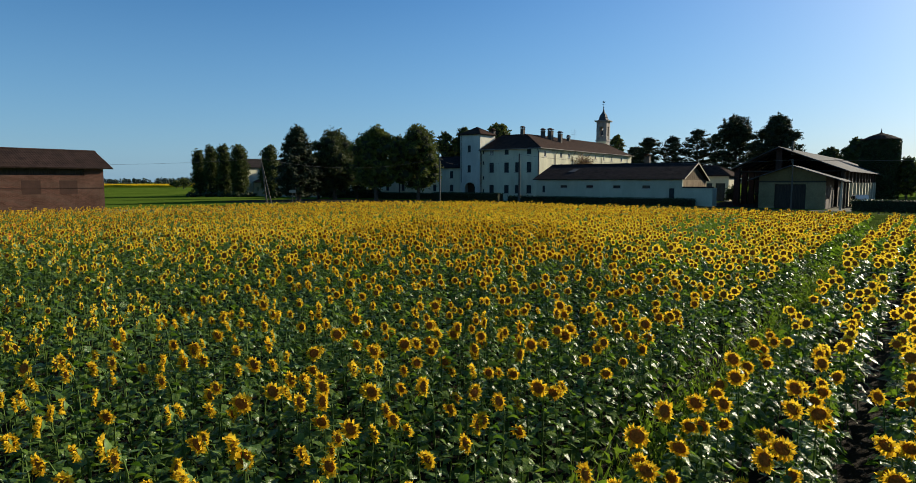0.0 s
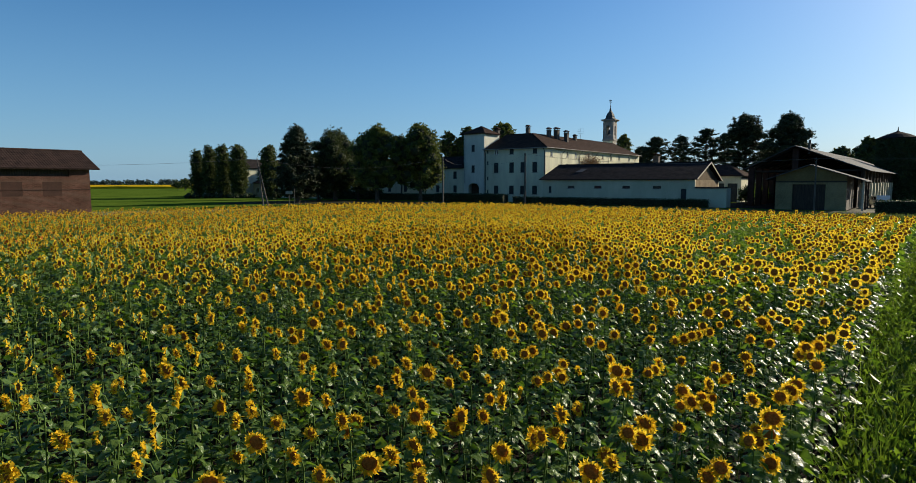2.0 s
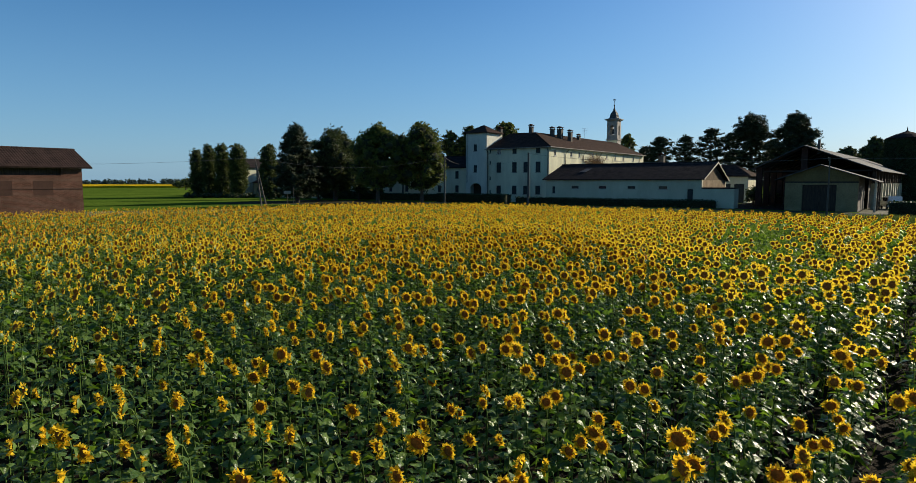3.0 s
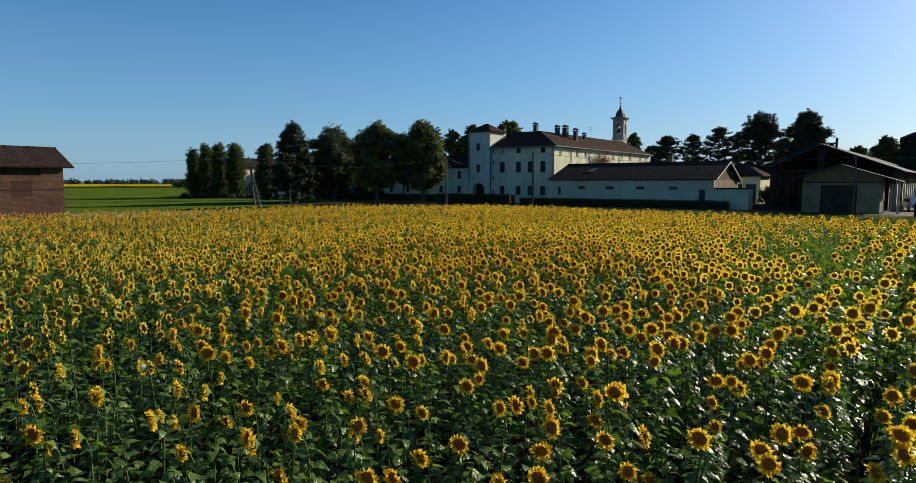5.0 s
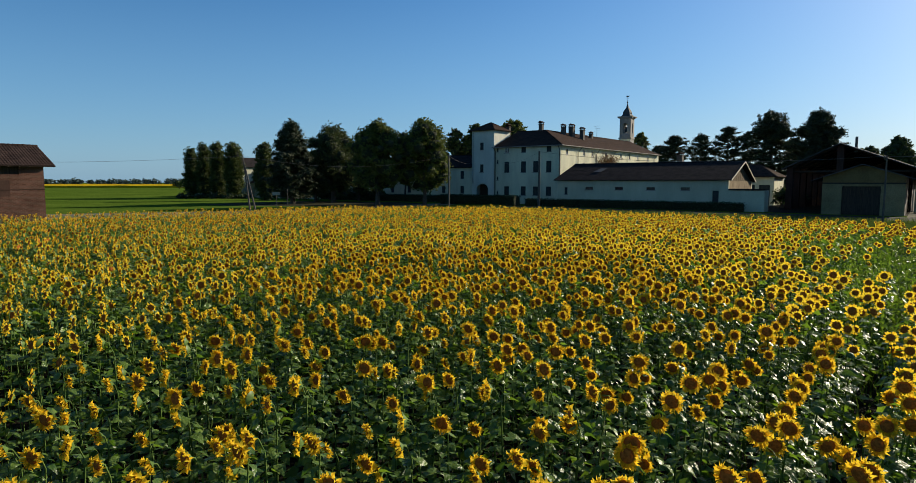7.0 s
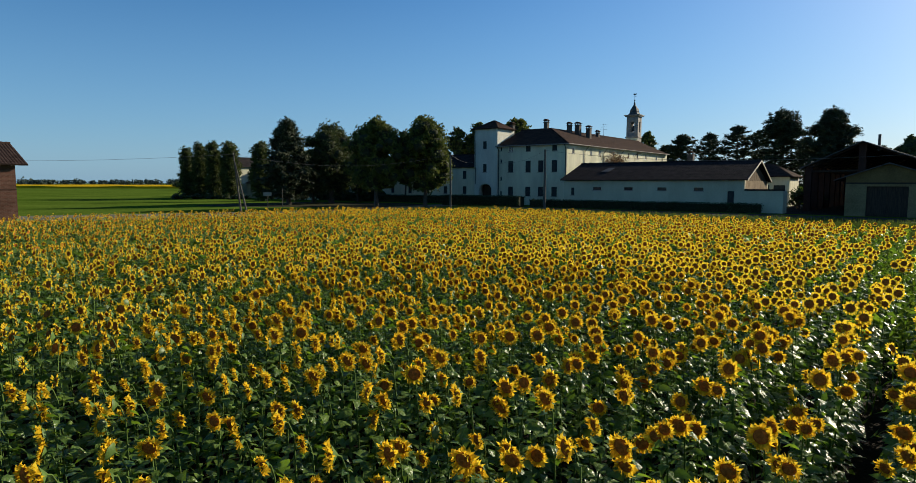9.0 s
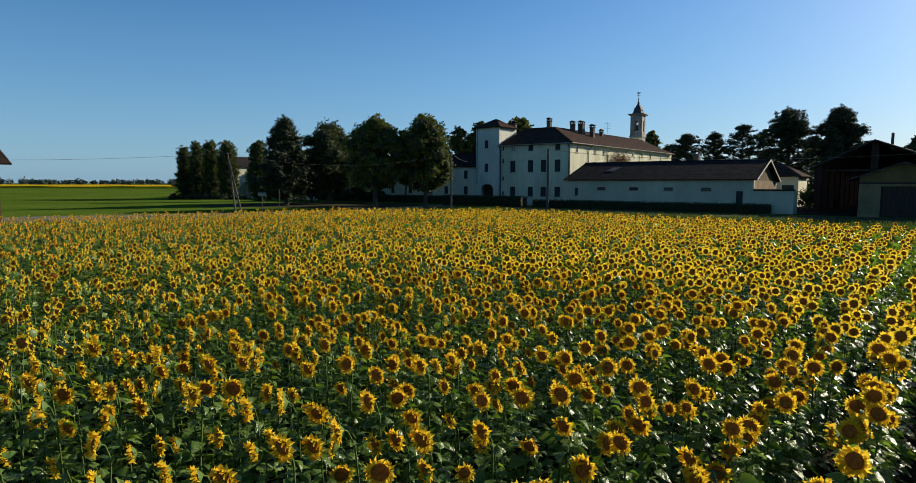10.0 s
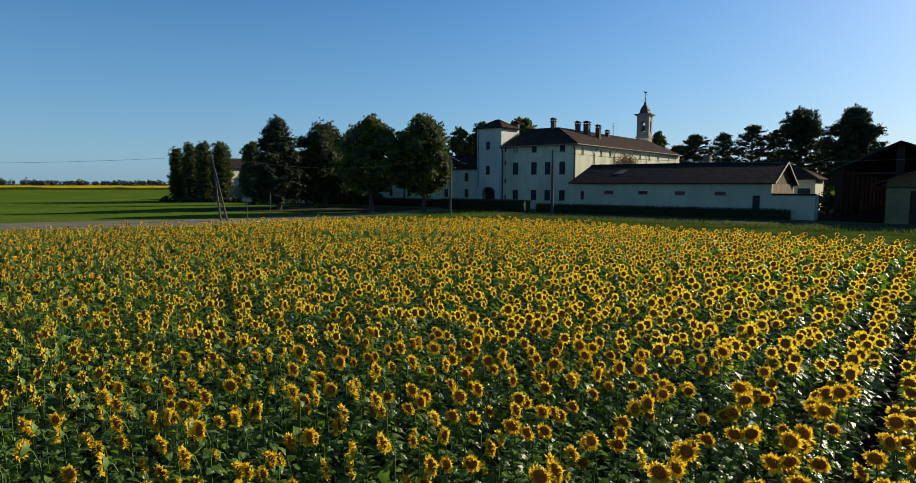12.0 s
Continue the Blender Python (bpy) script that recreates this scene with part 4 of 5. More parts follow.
def farmhouse():
    h = thing("farmhouse", GRID, "tall white three-storey farmhouse with dark shutters and a tiled roof", "house")
    L, R, F, B, E = -68.6, -55.4, 100.7, 147.0, 10.1
    cols = (-66.05, -62.6, -60.15, -57.6)
    holes = []
    for c in cols:
        holes += [(c - 0.5, c + 0.5, 1.5, 3.05), (c - 0.5, c + 0.5, 5.5, 7.4)]
        if c != cols[2]:
            holes.append((c - 0.45, c + 0.45, 8.95, 9.85))
    small = [(-68.15, -67.85, z, z + 0.62) for z in (1.6, 4.15, 7.1, 9.2)]
    part("front_wall", wall_x(L, R, F, 0.5, 0, E, holes + small), M["plaster"], h)
    for x0, x1, z0, z1 in holes:
        window(h, x0, x1, z0, z1, F, shutters=not (z0 > 8 and x0 < -64), mat=None)
    for x0, x1, z0, z1 in small:
        window(h, x0, x1, z0, z1, F)
    # side wall: built along x, then turned to run along y
    sh = []
    for y in (103.0, 109.5, 113.0, 119.0, 126.0, 130.5, 135.0, 141.0):
        sh.append((y - 0.42, y + 0.42, 8.5, 9.5))
    for y in (109.5, 119.0, 126.0, 135.0):
        sh.append((y - 0.5, y + 0.5, 5.3, 7.2))
    part("side_wall", turned(wall_x(F + 0.51, B, -R, 0.5, 0, E - 0.02, sh), Matrix.Rotation(math.pi / 2, 4, "Z")), M["plaster"], h)
    for y0, y1, z0, z1 in sh:
        window(h, y0, y1, z0, z1, -R, shutters=z1 < 8, side=True)
    part("rear_wall", boxes((L, R - 0.01, B + 0.01, B + 0.5, 0, E), (L, L + 0.5, F + 0.52, B, 0, E)), M["plaster"], h)
    o, ez, rz, rs, rn = 0.55, 9.95, 13.15, -62.0, 107.3
    r = part("roof", tiled_slope((L - 0.3, F - o, ez), (R + o, F - o, ez), (rs, rn, rz), (L + 0.5, rn, rz)), M["tile"], h)
    part("roof", tiled_slope((R + o, F - o, ez), (R + o, B + o, ez), (rs, B + o, rz), (rs, rn, rz)), M["tile"], h)
    part("roof", tiled_slope((L - o, B + o, ez), (L - o, F + 2, ez), (rs, rn, rz), (rs, B + o, rz)), M["tile"], h)
    bm = ridge_tiles((L + 0.5, rn, rz), (rs, rn, rz))
    part("ridge", bm, M["tile"], r)
    part("ridge", ridge_tiles((rs, rn, rz), (rs, B + o, rz)), M["tile"], r)
    part("ridge", ridge_tiles((R + o, F - o, ez + 0.08), (rs, rn, rz)), M["tile"], r)
    bm = bmesh.new()
    prism(bm, [(L, B + 0.02, E), (R, B + 0.02, E), (rs, B + 0.02, rz - 0.1)], (0, 0.4, 0))
    part("gable", bm, M["plaster"], h)
    g = bmesh.new()
    tube(g, [(L - 0.3, F - o - 0.06, ez - 0.02), (R + o + 0.06, F - o - 0.06, ez - 0.02), (R + o + 0.06, B + o, ez - 0.02)], [0.08] * 3, 7)
    part("gutter", g, M["stone"], h)
    pipe(h, [(L + 0.12, F - o, ez - 0.1), (L + 0.12, F - 0.1, ez - 0.7), (L + 0.12, F - 0.1, 0.1)], 0.07)
    pipe(h, [(R - 0.15, F - o, ez - 0.1), (R - 0.15, F - 0.1, ez - 0.7), (R - 0.15, F - 0.1, 0.1)], 0.06)
    for y in (107.0, 114.5, 122.0, 129.0, 144.5):
        pipe(h, [(R + o, y + 0.6, ez - 0.1), (R + 0.1, y, ez - 1.0), (R + 0.1, y, 0.1)])
    chimney(h, -63.0, 107.4, 12.6, 14.8, 0.68)
    chimney(h, -61.2, 112.6, 12.2, 14.6, 0.7)
    chimney(h, -60.4, 114.4, 12.0, 14.7, 0.9)
    chimney(h, -59.4, 116.8, 11.6, 14.2, 0.75)
    chimney(h, -61.0, 124.0, 12.4, 13.9, 0.6)
    chimney(h, -69.6, 106.6, 11.6, 14.6, 0.7)
    rr = np.random.default_rng(17)
    yy, zz = rr.normal(119.5, 2.6, 1500), rr.normal(7.6, 0.75, 1500)
    v, f = cards(np.stack([R + 0.12 + rr.random(1500) * 0.5, yy, np.clip(zz, 5.5, 9.3)], 1), 0.22, rr, aspect=0.7)
    part("creeper", array_mesh("creeper", v, f, [M["creeper"]]), None, h, "reddish climbing plant on the wall")
    bm = bmesh.new()
    tube(bm, [(-61.6, 128, 12.9), (-61.6, 128, 15.6)], [0.03, 0.02], 5)
    for z in (14.4, 14.9, 15.4):
        tube(bm, [(-62.3, 128, z), (-60.9, 128, z)], [0.015, 0.015], 4)
    part("aerial", bm, M["metal"], h)


def gate_tower():
    h = thing("gate_tower", GRID, "white gate tower with a tiled hip roof and arched gateway", "tower")
    L, R, F, B, E = -73.5, -68.62, 100.4, 105.3, 13.2
    cx, rad, spring = -71.15, 1.3, 2.6
    holes = [(-71.65, -70.9, 9.65, 10.95), (-71.65, -70.9, 5.6, 7.0), (cx - rad, cx + rad, 0, spring + rad * 0.72)]
    part("front_wall", wall_x(L, R, F, 0.45, 0, E, holes), M["plaster_b"], h)
    # the arch: two haunches that round the head of the opening
    bm = bmesh.new()
    for sgn in (-1, 1):
        pts = [(cx + sgn * rad, F + 0.004, spring + rad * 0.72)]
        for i in range(9):
            a = math.pi / 2 * i / 8
            pts.append((cx + sgn * rad * math.cos(a), F + 0.004, spring - 0.1 + rad * 0.78 * math.sin(a)))
        prism(bm, pts if sgn < 0 else pts[::-1], (0, 0.44, 0))
    part("arch", bm, M["plaster_b"], h)
    part("gate", boxes((cx - rad, cx - 0.01, F + 1.2, F + 1.28, 0, 3.4), (cx + 0.01, cx + rad, F + 1.2, F + 1.28, 0, 3.4)), M["wood"], h)
    for x0, x1, z0, z1 in holes[:2]:
        window(h, x0, x1, z0, z1, F)
    part("side_wall", boxes((R - 0.45, R, F + 0.46, B, 0, E), (L, L + 0.45, F + 0.46, B, 0, E), (L, R, B + 0.01, B + 0.4, 0, E)), M["plaster_b"], h)
    o, ez, top = 0.5, 13.15, (-71.05, 102.9, 14.75)
    c = [(L - o, F - o, ez), (R + o, F - o, ez), (R + o, B + o, ez), (L - o, B + o, ez)]
    tl, tr = (top[0] - 0.2, top[1], top[2]), (top[0] + 0.2, top[1], top[2])
    part("roof", tiled_slope(c[0], c[1], tr, tl), M["tile"], h)
    part("roof", tiled_slope(c[1], c[2], tr, tr), M["tile"], h)
    part("roof", tiled_slope(c[2], c[3], tl, tr), M["tile"], h)
    part("roof", tiled_slope(c[3], c[0], tl, tl), M["tile"], h)
    pipe(h, [(L + 0.3, F - 0.08, ez - 0.2), (L + 0.3, F - 0.08, 3.5)], 0.05)


def house_wing():
    h = thing("house_wing", GRID, "long low two-storey white wing with dark shutters beside the gate tower", "house")
    L, R, F, B, E = -112.0, -73.52, 102.0, 109.5, 6.7
    holes = []
    for c in (-76.95, -81.5, -86.0, -90.5, -95.2, -100, -105):
        holes += [(c - 0.42, c + 0.42, 4.45, 5.9), (c - 0.42, c + 0.42, 1.7, 3.05)]
    part("front_wall", wall_x(L, R, F, 0.45, 0, E, holes), M["plaster"], h)
    for w in holes:
        window(h, *w, F)
    part("side_wall", boxes((L, L + 0.4, F + 0.46, B, 0, E), (L, R, B + 0.01, B + 0.4, 0, E)), M["plaster"], h)
    rn, rz, o = 105.8, 9.0, 0.5
    r = part("roof", tiled_slope((L - o, F - o, E - 0.1), (R - 0.02, F - o, E - 0.1), (R - 0.02, rn, rz), (L - o, rn, rz)), M["tile_d"], h)
    part("roof", tiled_slope((R - 0.02, B + o, E - 0.1), (L - o, B + o, E - 0.1), (L - o, rn, rz), (R - 0.02, rn, rz)), M["tile_d"], h)
    part("ridge", ridge_tiles((L - o, rn, rz), (R - 0.05, rn, rz)), M["tile_d"], r)
    bm = bmesh.new()
    prism(bm, [(L + 0.02, F + 0.5, E - 0.02), (L + 0.02, B, E - 0.02), (L + 0.02, rn, rz - 0.1)], (0.3, 0, 0))
    part("gable", bm, M["plaster"], h)
    chimney(h, -76.4, 105.2, 8.4, 10.2, 0.7)
    chimney(h, -90, 105.2, 8.4, 10.2, 0.7)


def outbuilding():
    h = thing("outbuilding", GRID, "long low white outbuilding with a dark tiled roof and slit windows", "outbuilding")
    L, R, F, B, E = -52.6, -27.3, 94.7, 108.0, 4.2
    slits = [(c - 0.62, c + 0.62, 2.68, 3.1) for c in (-47.25, -42.5, -37.75, -32.9)]
    door = (-29.3, -28.5, 0.7, 2.68)
    first = (-51.4, -50.9, 1.9, 3.0)
    part("front_wall", wall_x(L, R, F, 0.4, 0, E, slits + [door, first]), M["plaster_c"], h)
    for a in slits:
        window(h, *a, F, shutters=False, mat=M["shutter"])
    window(h, *first, F)
    d = part("door", boxes((door[0] + 0.01, door[1] - 0.01, F + 0.08, F + 0.14, door[2], door[3])), M["shutter"], h)
    part("handle", boxes((door[1] - 0.14, door[1] - 0.08, F + 0.03, F + 0.08, 1.55, 1.7)), M["metal"], d)
    part("rear_wall", boxes((L, R, B, B + 0.3, 0, E), (L, L + 0.3, F + 0.41, B - 0.01, 0, E)), M["plaster"], h)
    rn, rz, o = 101.4, 6.72, 0.5
    bm = bmesh.new()
    prism(bm, [(R - 0.3, F + 0.41, 0), (R - 0.3, B - 0.01, 0), (R - 0.3, B - 0.01, E - 0.2), (R - 0.3, F + 0.41, E - 0.2)], (0.3, 0, 0))
    part("end_wall", bm, M["bare_wall"], h, "bare unplastered end wall")
    k = 22
    for i in range(k):
        y0, y1 = F + 0.6 + (B - F - 0.9) * i / k, F + 0.6 + (B - F - 0.9) * (i + 1) / k - 0.03
        tops = [E - 0.15 + (rz - 0.3 - E) * (1 - abs(q - rn) / (rn - F if q < rn else B - rn)) for q in (y0, y1)]
        bm = bmesh.new()
        prism(bm, [(R - 0.16, y0, E - 0.196), (R - 0.16, y1, E - 0.196), (R - 0.16, y1, tops[1]), (R - 0.16, y0, tops[0])], (0.04 + 0.012 * (i % 2), 0, 0))
        part("gable_board", bm, M["board"], h)
    r = part("roof", tiled_slope((L - o, F - o, E - 0.05), (R + 0.45, F - o, E - 0.05), (R + 0.45, rn, rz), (L - o, rn, rz)), M["tile_d"], h)
    part("roof", tiled_slope((R + 0.45, B + o, E - 0.3), (L - o, B + o, E - 0.3), (L - o, rn, rz), (R + 0.45, rn, rz)), M["tile_d"], h)
    part("ridge", ridge_tiles((L - o, rn, rz), (R + 0.45, rn, rz)), M["tile_d"], r)
    # a pale skylight patch on the front slope
    e0, e1 = Vector((0, F - o, E - 0.05)), Vector((0, rn, rz))
    lo, hi, up = e0.lerp(e1, 0.45), e0.lerp(e1, 0.68), Vector((0, -0.02, 0.055))
    bm = bmesh.new()
    prism(bm, [lo + up + Vector((-47.9, 0, 0)), lo + up + Vector((-46.6, 0, 0)), hi + up + Vector((-46.4, 0, 0)), hi + up + Vector((-47.4, 0, 0))], (0, 0, 0.03))
    part("roof_patch", bm, M["sheet"], r, "pale skylight patch")
    bm = bmesh.new()
    prism(bm, [(R + 0.455, F - o, E - 0.2), (R + 0.455, rn, rz - 0.15), (R + 0.455, B + o, E - 0.45), (R + 0.455, B + o, E - 0.25), (R + 0.455, rn, rz + 0.06), (R + 0.455, F - o, E)], (0.06, 0, 0))
    part("verge", bm, M["plaster_w"], r, "pale verge board")
    a = part("annexe", boxes((R + 0.004, -22.9, F, F + 0.35, 0, 2.75), (-23.25, -22.9, F + 0.36, F + 2.6, 0, 2.75), (R + 0.004, -23.26, F + 0.4, F + 2.6, 2.45, 2.55)), M["plaster_c"], h)
    part("coping", boxes((R + 0.004, -22.8, F - 0.12, F + 0.4, 2.754, 2.95)), M["tile_d"], a)


def back_building():
    h = thing("back_building", GRID, "small pale rear building with a brown tiled roof", "house")
    L, R, F, B, E = -44.0, -26.6, 121.0, 129.0, 4.8
    part("front_wall", wall_x(L, R, F, 0.35, 0, E, [(-31.5, -29.5, 0, 3.4), (-28.9, -27.2, 0, 3.4)]), M["plaster"], h)
    part("side_wall", boxes((R - 0.35, R, F + 0.36, B, 0, E), (L, L + 0.35, F + 0.36, B, 0, E), (L, R, B + 0.01, B + 0.3, 0, E)), M["plaster"], h)
    o, rn, rz = 0.6, 125.0, 6.9
    part("roof", tiled_slope((L, F - o, E), (R + o, F - o, E), (R - 3, rn, rz), (L, rn, rz)), M["tile"], h)
    part("roof", tiled_slope((R + o, F - o, E), (R + o, B + o, E), (R - 3, rn, rz), (R - 3, rn, rz)), M["tile"], h)
    part("roof", tiled_slope((R + o, B + o, E), (L, B + o, E), (L, rn, rz), (R - 3, rn, rz)), M["tile"], h)
    for x0, x1 in ((-31.5, -29.5), (-28.9, -27.2)):
        part("door", boxes((x0, x1, F + 0.12, F + 0.2, 0.02, 3.4)), M["shutter"], h)
    chimney(h, -42.6, 122.6, 5.4, 9.2, 1.0)


def bell_tower():
    w = 1.36
    at = GRID @ pose(-64.7, 151.5, 0, 0, 0, 4)
    h = thing("bell_tower", at, "slim pale stone bell tower with a bulbous metal cap", "bell tower")
    part("shaft", boxes((-w, w, -w, w, 0, 14.2)), M["stone"], h)
    part("cornice", boxes((-w - 0.18, w + 0.18, -w - 0.18, w + 0.18, 14.2, 14.5)), M["stone"], h)
    # belfry: a pier at each corner with arches between them
    bm = bmesh.new()
    z0, z1 = 14.5, 19.1
    for a in (-1, 1):
        for b in (-1, 1):
            x, y = a * (w - 0.44), b * (w - 0.44)
            box(bm, x - 0.42, x + 0.42, y - 0.42, y + 0.42, z0, z1)
    for k in range(4):
        m = Matrix.Rotation(k * math.pi / 2, 4, "Z")
        pts = [(-0.51, -w + 0.06, z1), (-0.51, -w + 0.06, 17.4)] + [(-0.51 * math.cos(math.pi * i / 10), -w + 0.06, 17.4 + 0.51 * math.sin(math.pi * i / 10)) for i in range(1, 10)] + [(0.51, -w + 0.06, 17.4), (0.51, -w + 0.06, z1)]
        prism(bm, [m @ Vector(p) for p in pts[::-1]], m @ Vector((0, 0.5, 0)))
        sill = [m @ Vector(p) for p in ((-0.51, -w + 0.06, z0), (0.51, -w + 0.06, z0), (0.51, -w + 0.06, z0 + 1.0), (-0.51, -w + 0.06, z0 + 1.0))]
        prism(bm, sill, m @ Vector((0, 0.4, 0)))
    part("belfry", bm, M["stone"], h)
    bm = bmesh.new()
    lathe(bm, [(0.62, 15.75), (0.52, 16.1), (0.36, 16.75), (0.14, 17.0)], 12)
    tube(bm, [(-1.1, 0, 17.0), (1.1, 0, 17.0)], [0.06, 0.06], 6)
    part("bell", bm, M["metal"], h)
    part("eaves", boxes((-w - 0.3, w + 0.3, -w - 0.3, w + 0.3, 19.1, 19.3), (-w - 0.48, w + 0.48, -w - 0.48, w + 0.48, 19.3, 19.5)), M["stone"], h)
    bm = bmesh.new()
    lathe(bm, [(1.85, 19.5), (1.4, 19.7), (1.15, 20.05), (1.12, 20.4), (0.95, 20.85), (0.6, 21.3), (0.32, 21.7), (0.2, 22.2), (0.1, 22.5), (0.05, 22.8)], 8)
    part("cap", bm, M["slate"], h, "dark bulbous metal cap")
    bm = bmesh.new()
    lathe(bm, [(0.05, 22.7), (0.2, 22.9), (0.05, 23.1), (0.03, 24.6)], 8)
    box(bm, -0.4, 0.4, -0.03, 0.03, 23.7, 23.76)
    part("finial", bm, M["metal"], h)
    bm = bmesh.new()
    prism(bm, [(-0.35, -0.02, 24.15), (0.3, -0.02, 24.1), (0.42, -0.02, 24.5), (0.12, -0.02, 24.3), (-0.25, -0.02, 24.55)], (0, 0.04, 0))
    part("weather_vane", bm, M["metal"], h)
    bm = wall_x(-w + 0.02, w - 0.02, -w - 0.04, 0.04, 9.5, 14.1, [(-0.35, 0.35, 11.8, 13.0)])
    part("panel", bm, M["plaster"], h)
    part("window", boxes((-0.3, 0.3, -w - 0.02, -w + 0.05, 11.85, 12.95)), M["glass"], h)


def brick_barn():
    h = thing("brick_barn", GRID, "old reddish brick barn with a sagging dark tiled roof", "barn")
    R, F, N0, N1, E = -70.0, -70.0, 6.0, 29.9, 5.15
    B = -76.8
    turn = Matrix.Rotation(math.pi / 2, 4, "Z")
    win = [(c - 0.82, c + 0.82, 2.45, 3.8) for c in (14.5, 18.9, 23.0, 26.4)]
    wl = part("front_wall", turned(wall_x(N0, N1, 70.0, 0.4, 0, E, win + [(N0 + 0.5, N1 - 1.9, 4.35, E)]), turn), M["brickwork"], h)
    # recessed dark band: the eave's shadow on the wall made as a board
    part("eave_shade_band", turned(boxes((N0 + 0.48, N1 - 1.88, 70.3, 70.38, 4.33, E - 0.01)), turn), M["wood"], h, "dark band under the eaves in place of eave shade")
    part("ledge", turned(boxes((N0, N1, 69.96, 70.0 - 0.002, 3.0, 3.07)), turn), M["brick_d"], wl)
    for a in win:
        part("bricked_up_window", turned(boxes((a[0] - 0.03, a[1] + 0.03, 69.997, 70.2, a[2] - 0.03, a[3] + 0.03)), turn), M["brick_d"], h, "bricked-up window opening")
    part("end_wall", boxes((B, R - 0.41, N1 - 0.4, N1, 0, E), (B, R - 0.41, N0, N0 + 0.4, 0, E), (B, B + 0.4, N0 + 0.41, N1 - 0.41, 0, E)), M["brick"], h)
    rs, rz, o = -73.5, 7.05, 0.55
    bm = bmesh.new()
    for n in (N0, N1 - 0.4):
        prism(bm, [(R - 0.42, n, E), (rs, n, rz - 0.2), (B, n, E)], (0, 0.4, 0))
    part("gable", bm, M["brick"], h)
    r = part("roof", tiled_slope((R + o, N0 - o, E + 0.0), (R + o, N1 + 0.8, E + 0.0), (rs, N1 + 0.8, rz), (rs, N0 - o, rz), pitch=0.24, course=0.42, depth=0.032), M["tile_b"], h)
    part("roof", tiled_slope((B - o, N1 + 0.8, E), (B - o, N0 - o, E), (rs, N0 - o, rz), (rs, N1 + 0.8, rz), pitch=0.24, course=0.42, depth=0.032), M["tile_b"], h)
    part("ridge", ridge_tiles((rs, N0 - o, rz), (rs, N1 + 0.8, rz), 0.15), M["tile_b"], r)
    bm = bmesh.new()
    for i in range(30):
        n = N0 + 0.4 + i * (N1 - N0 - 0.8) / 29
        box(bm, R - 0.3, R + o - 0.02, n - 0.05, n + 0.05, E - 0.14, E - 0.06)
    part("rafter", bm, M["wood"], r)


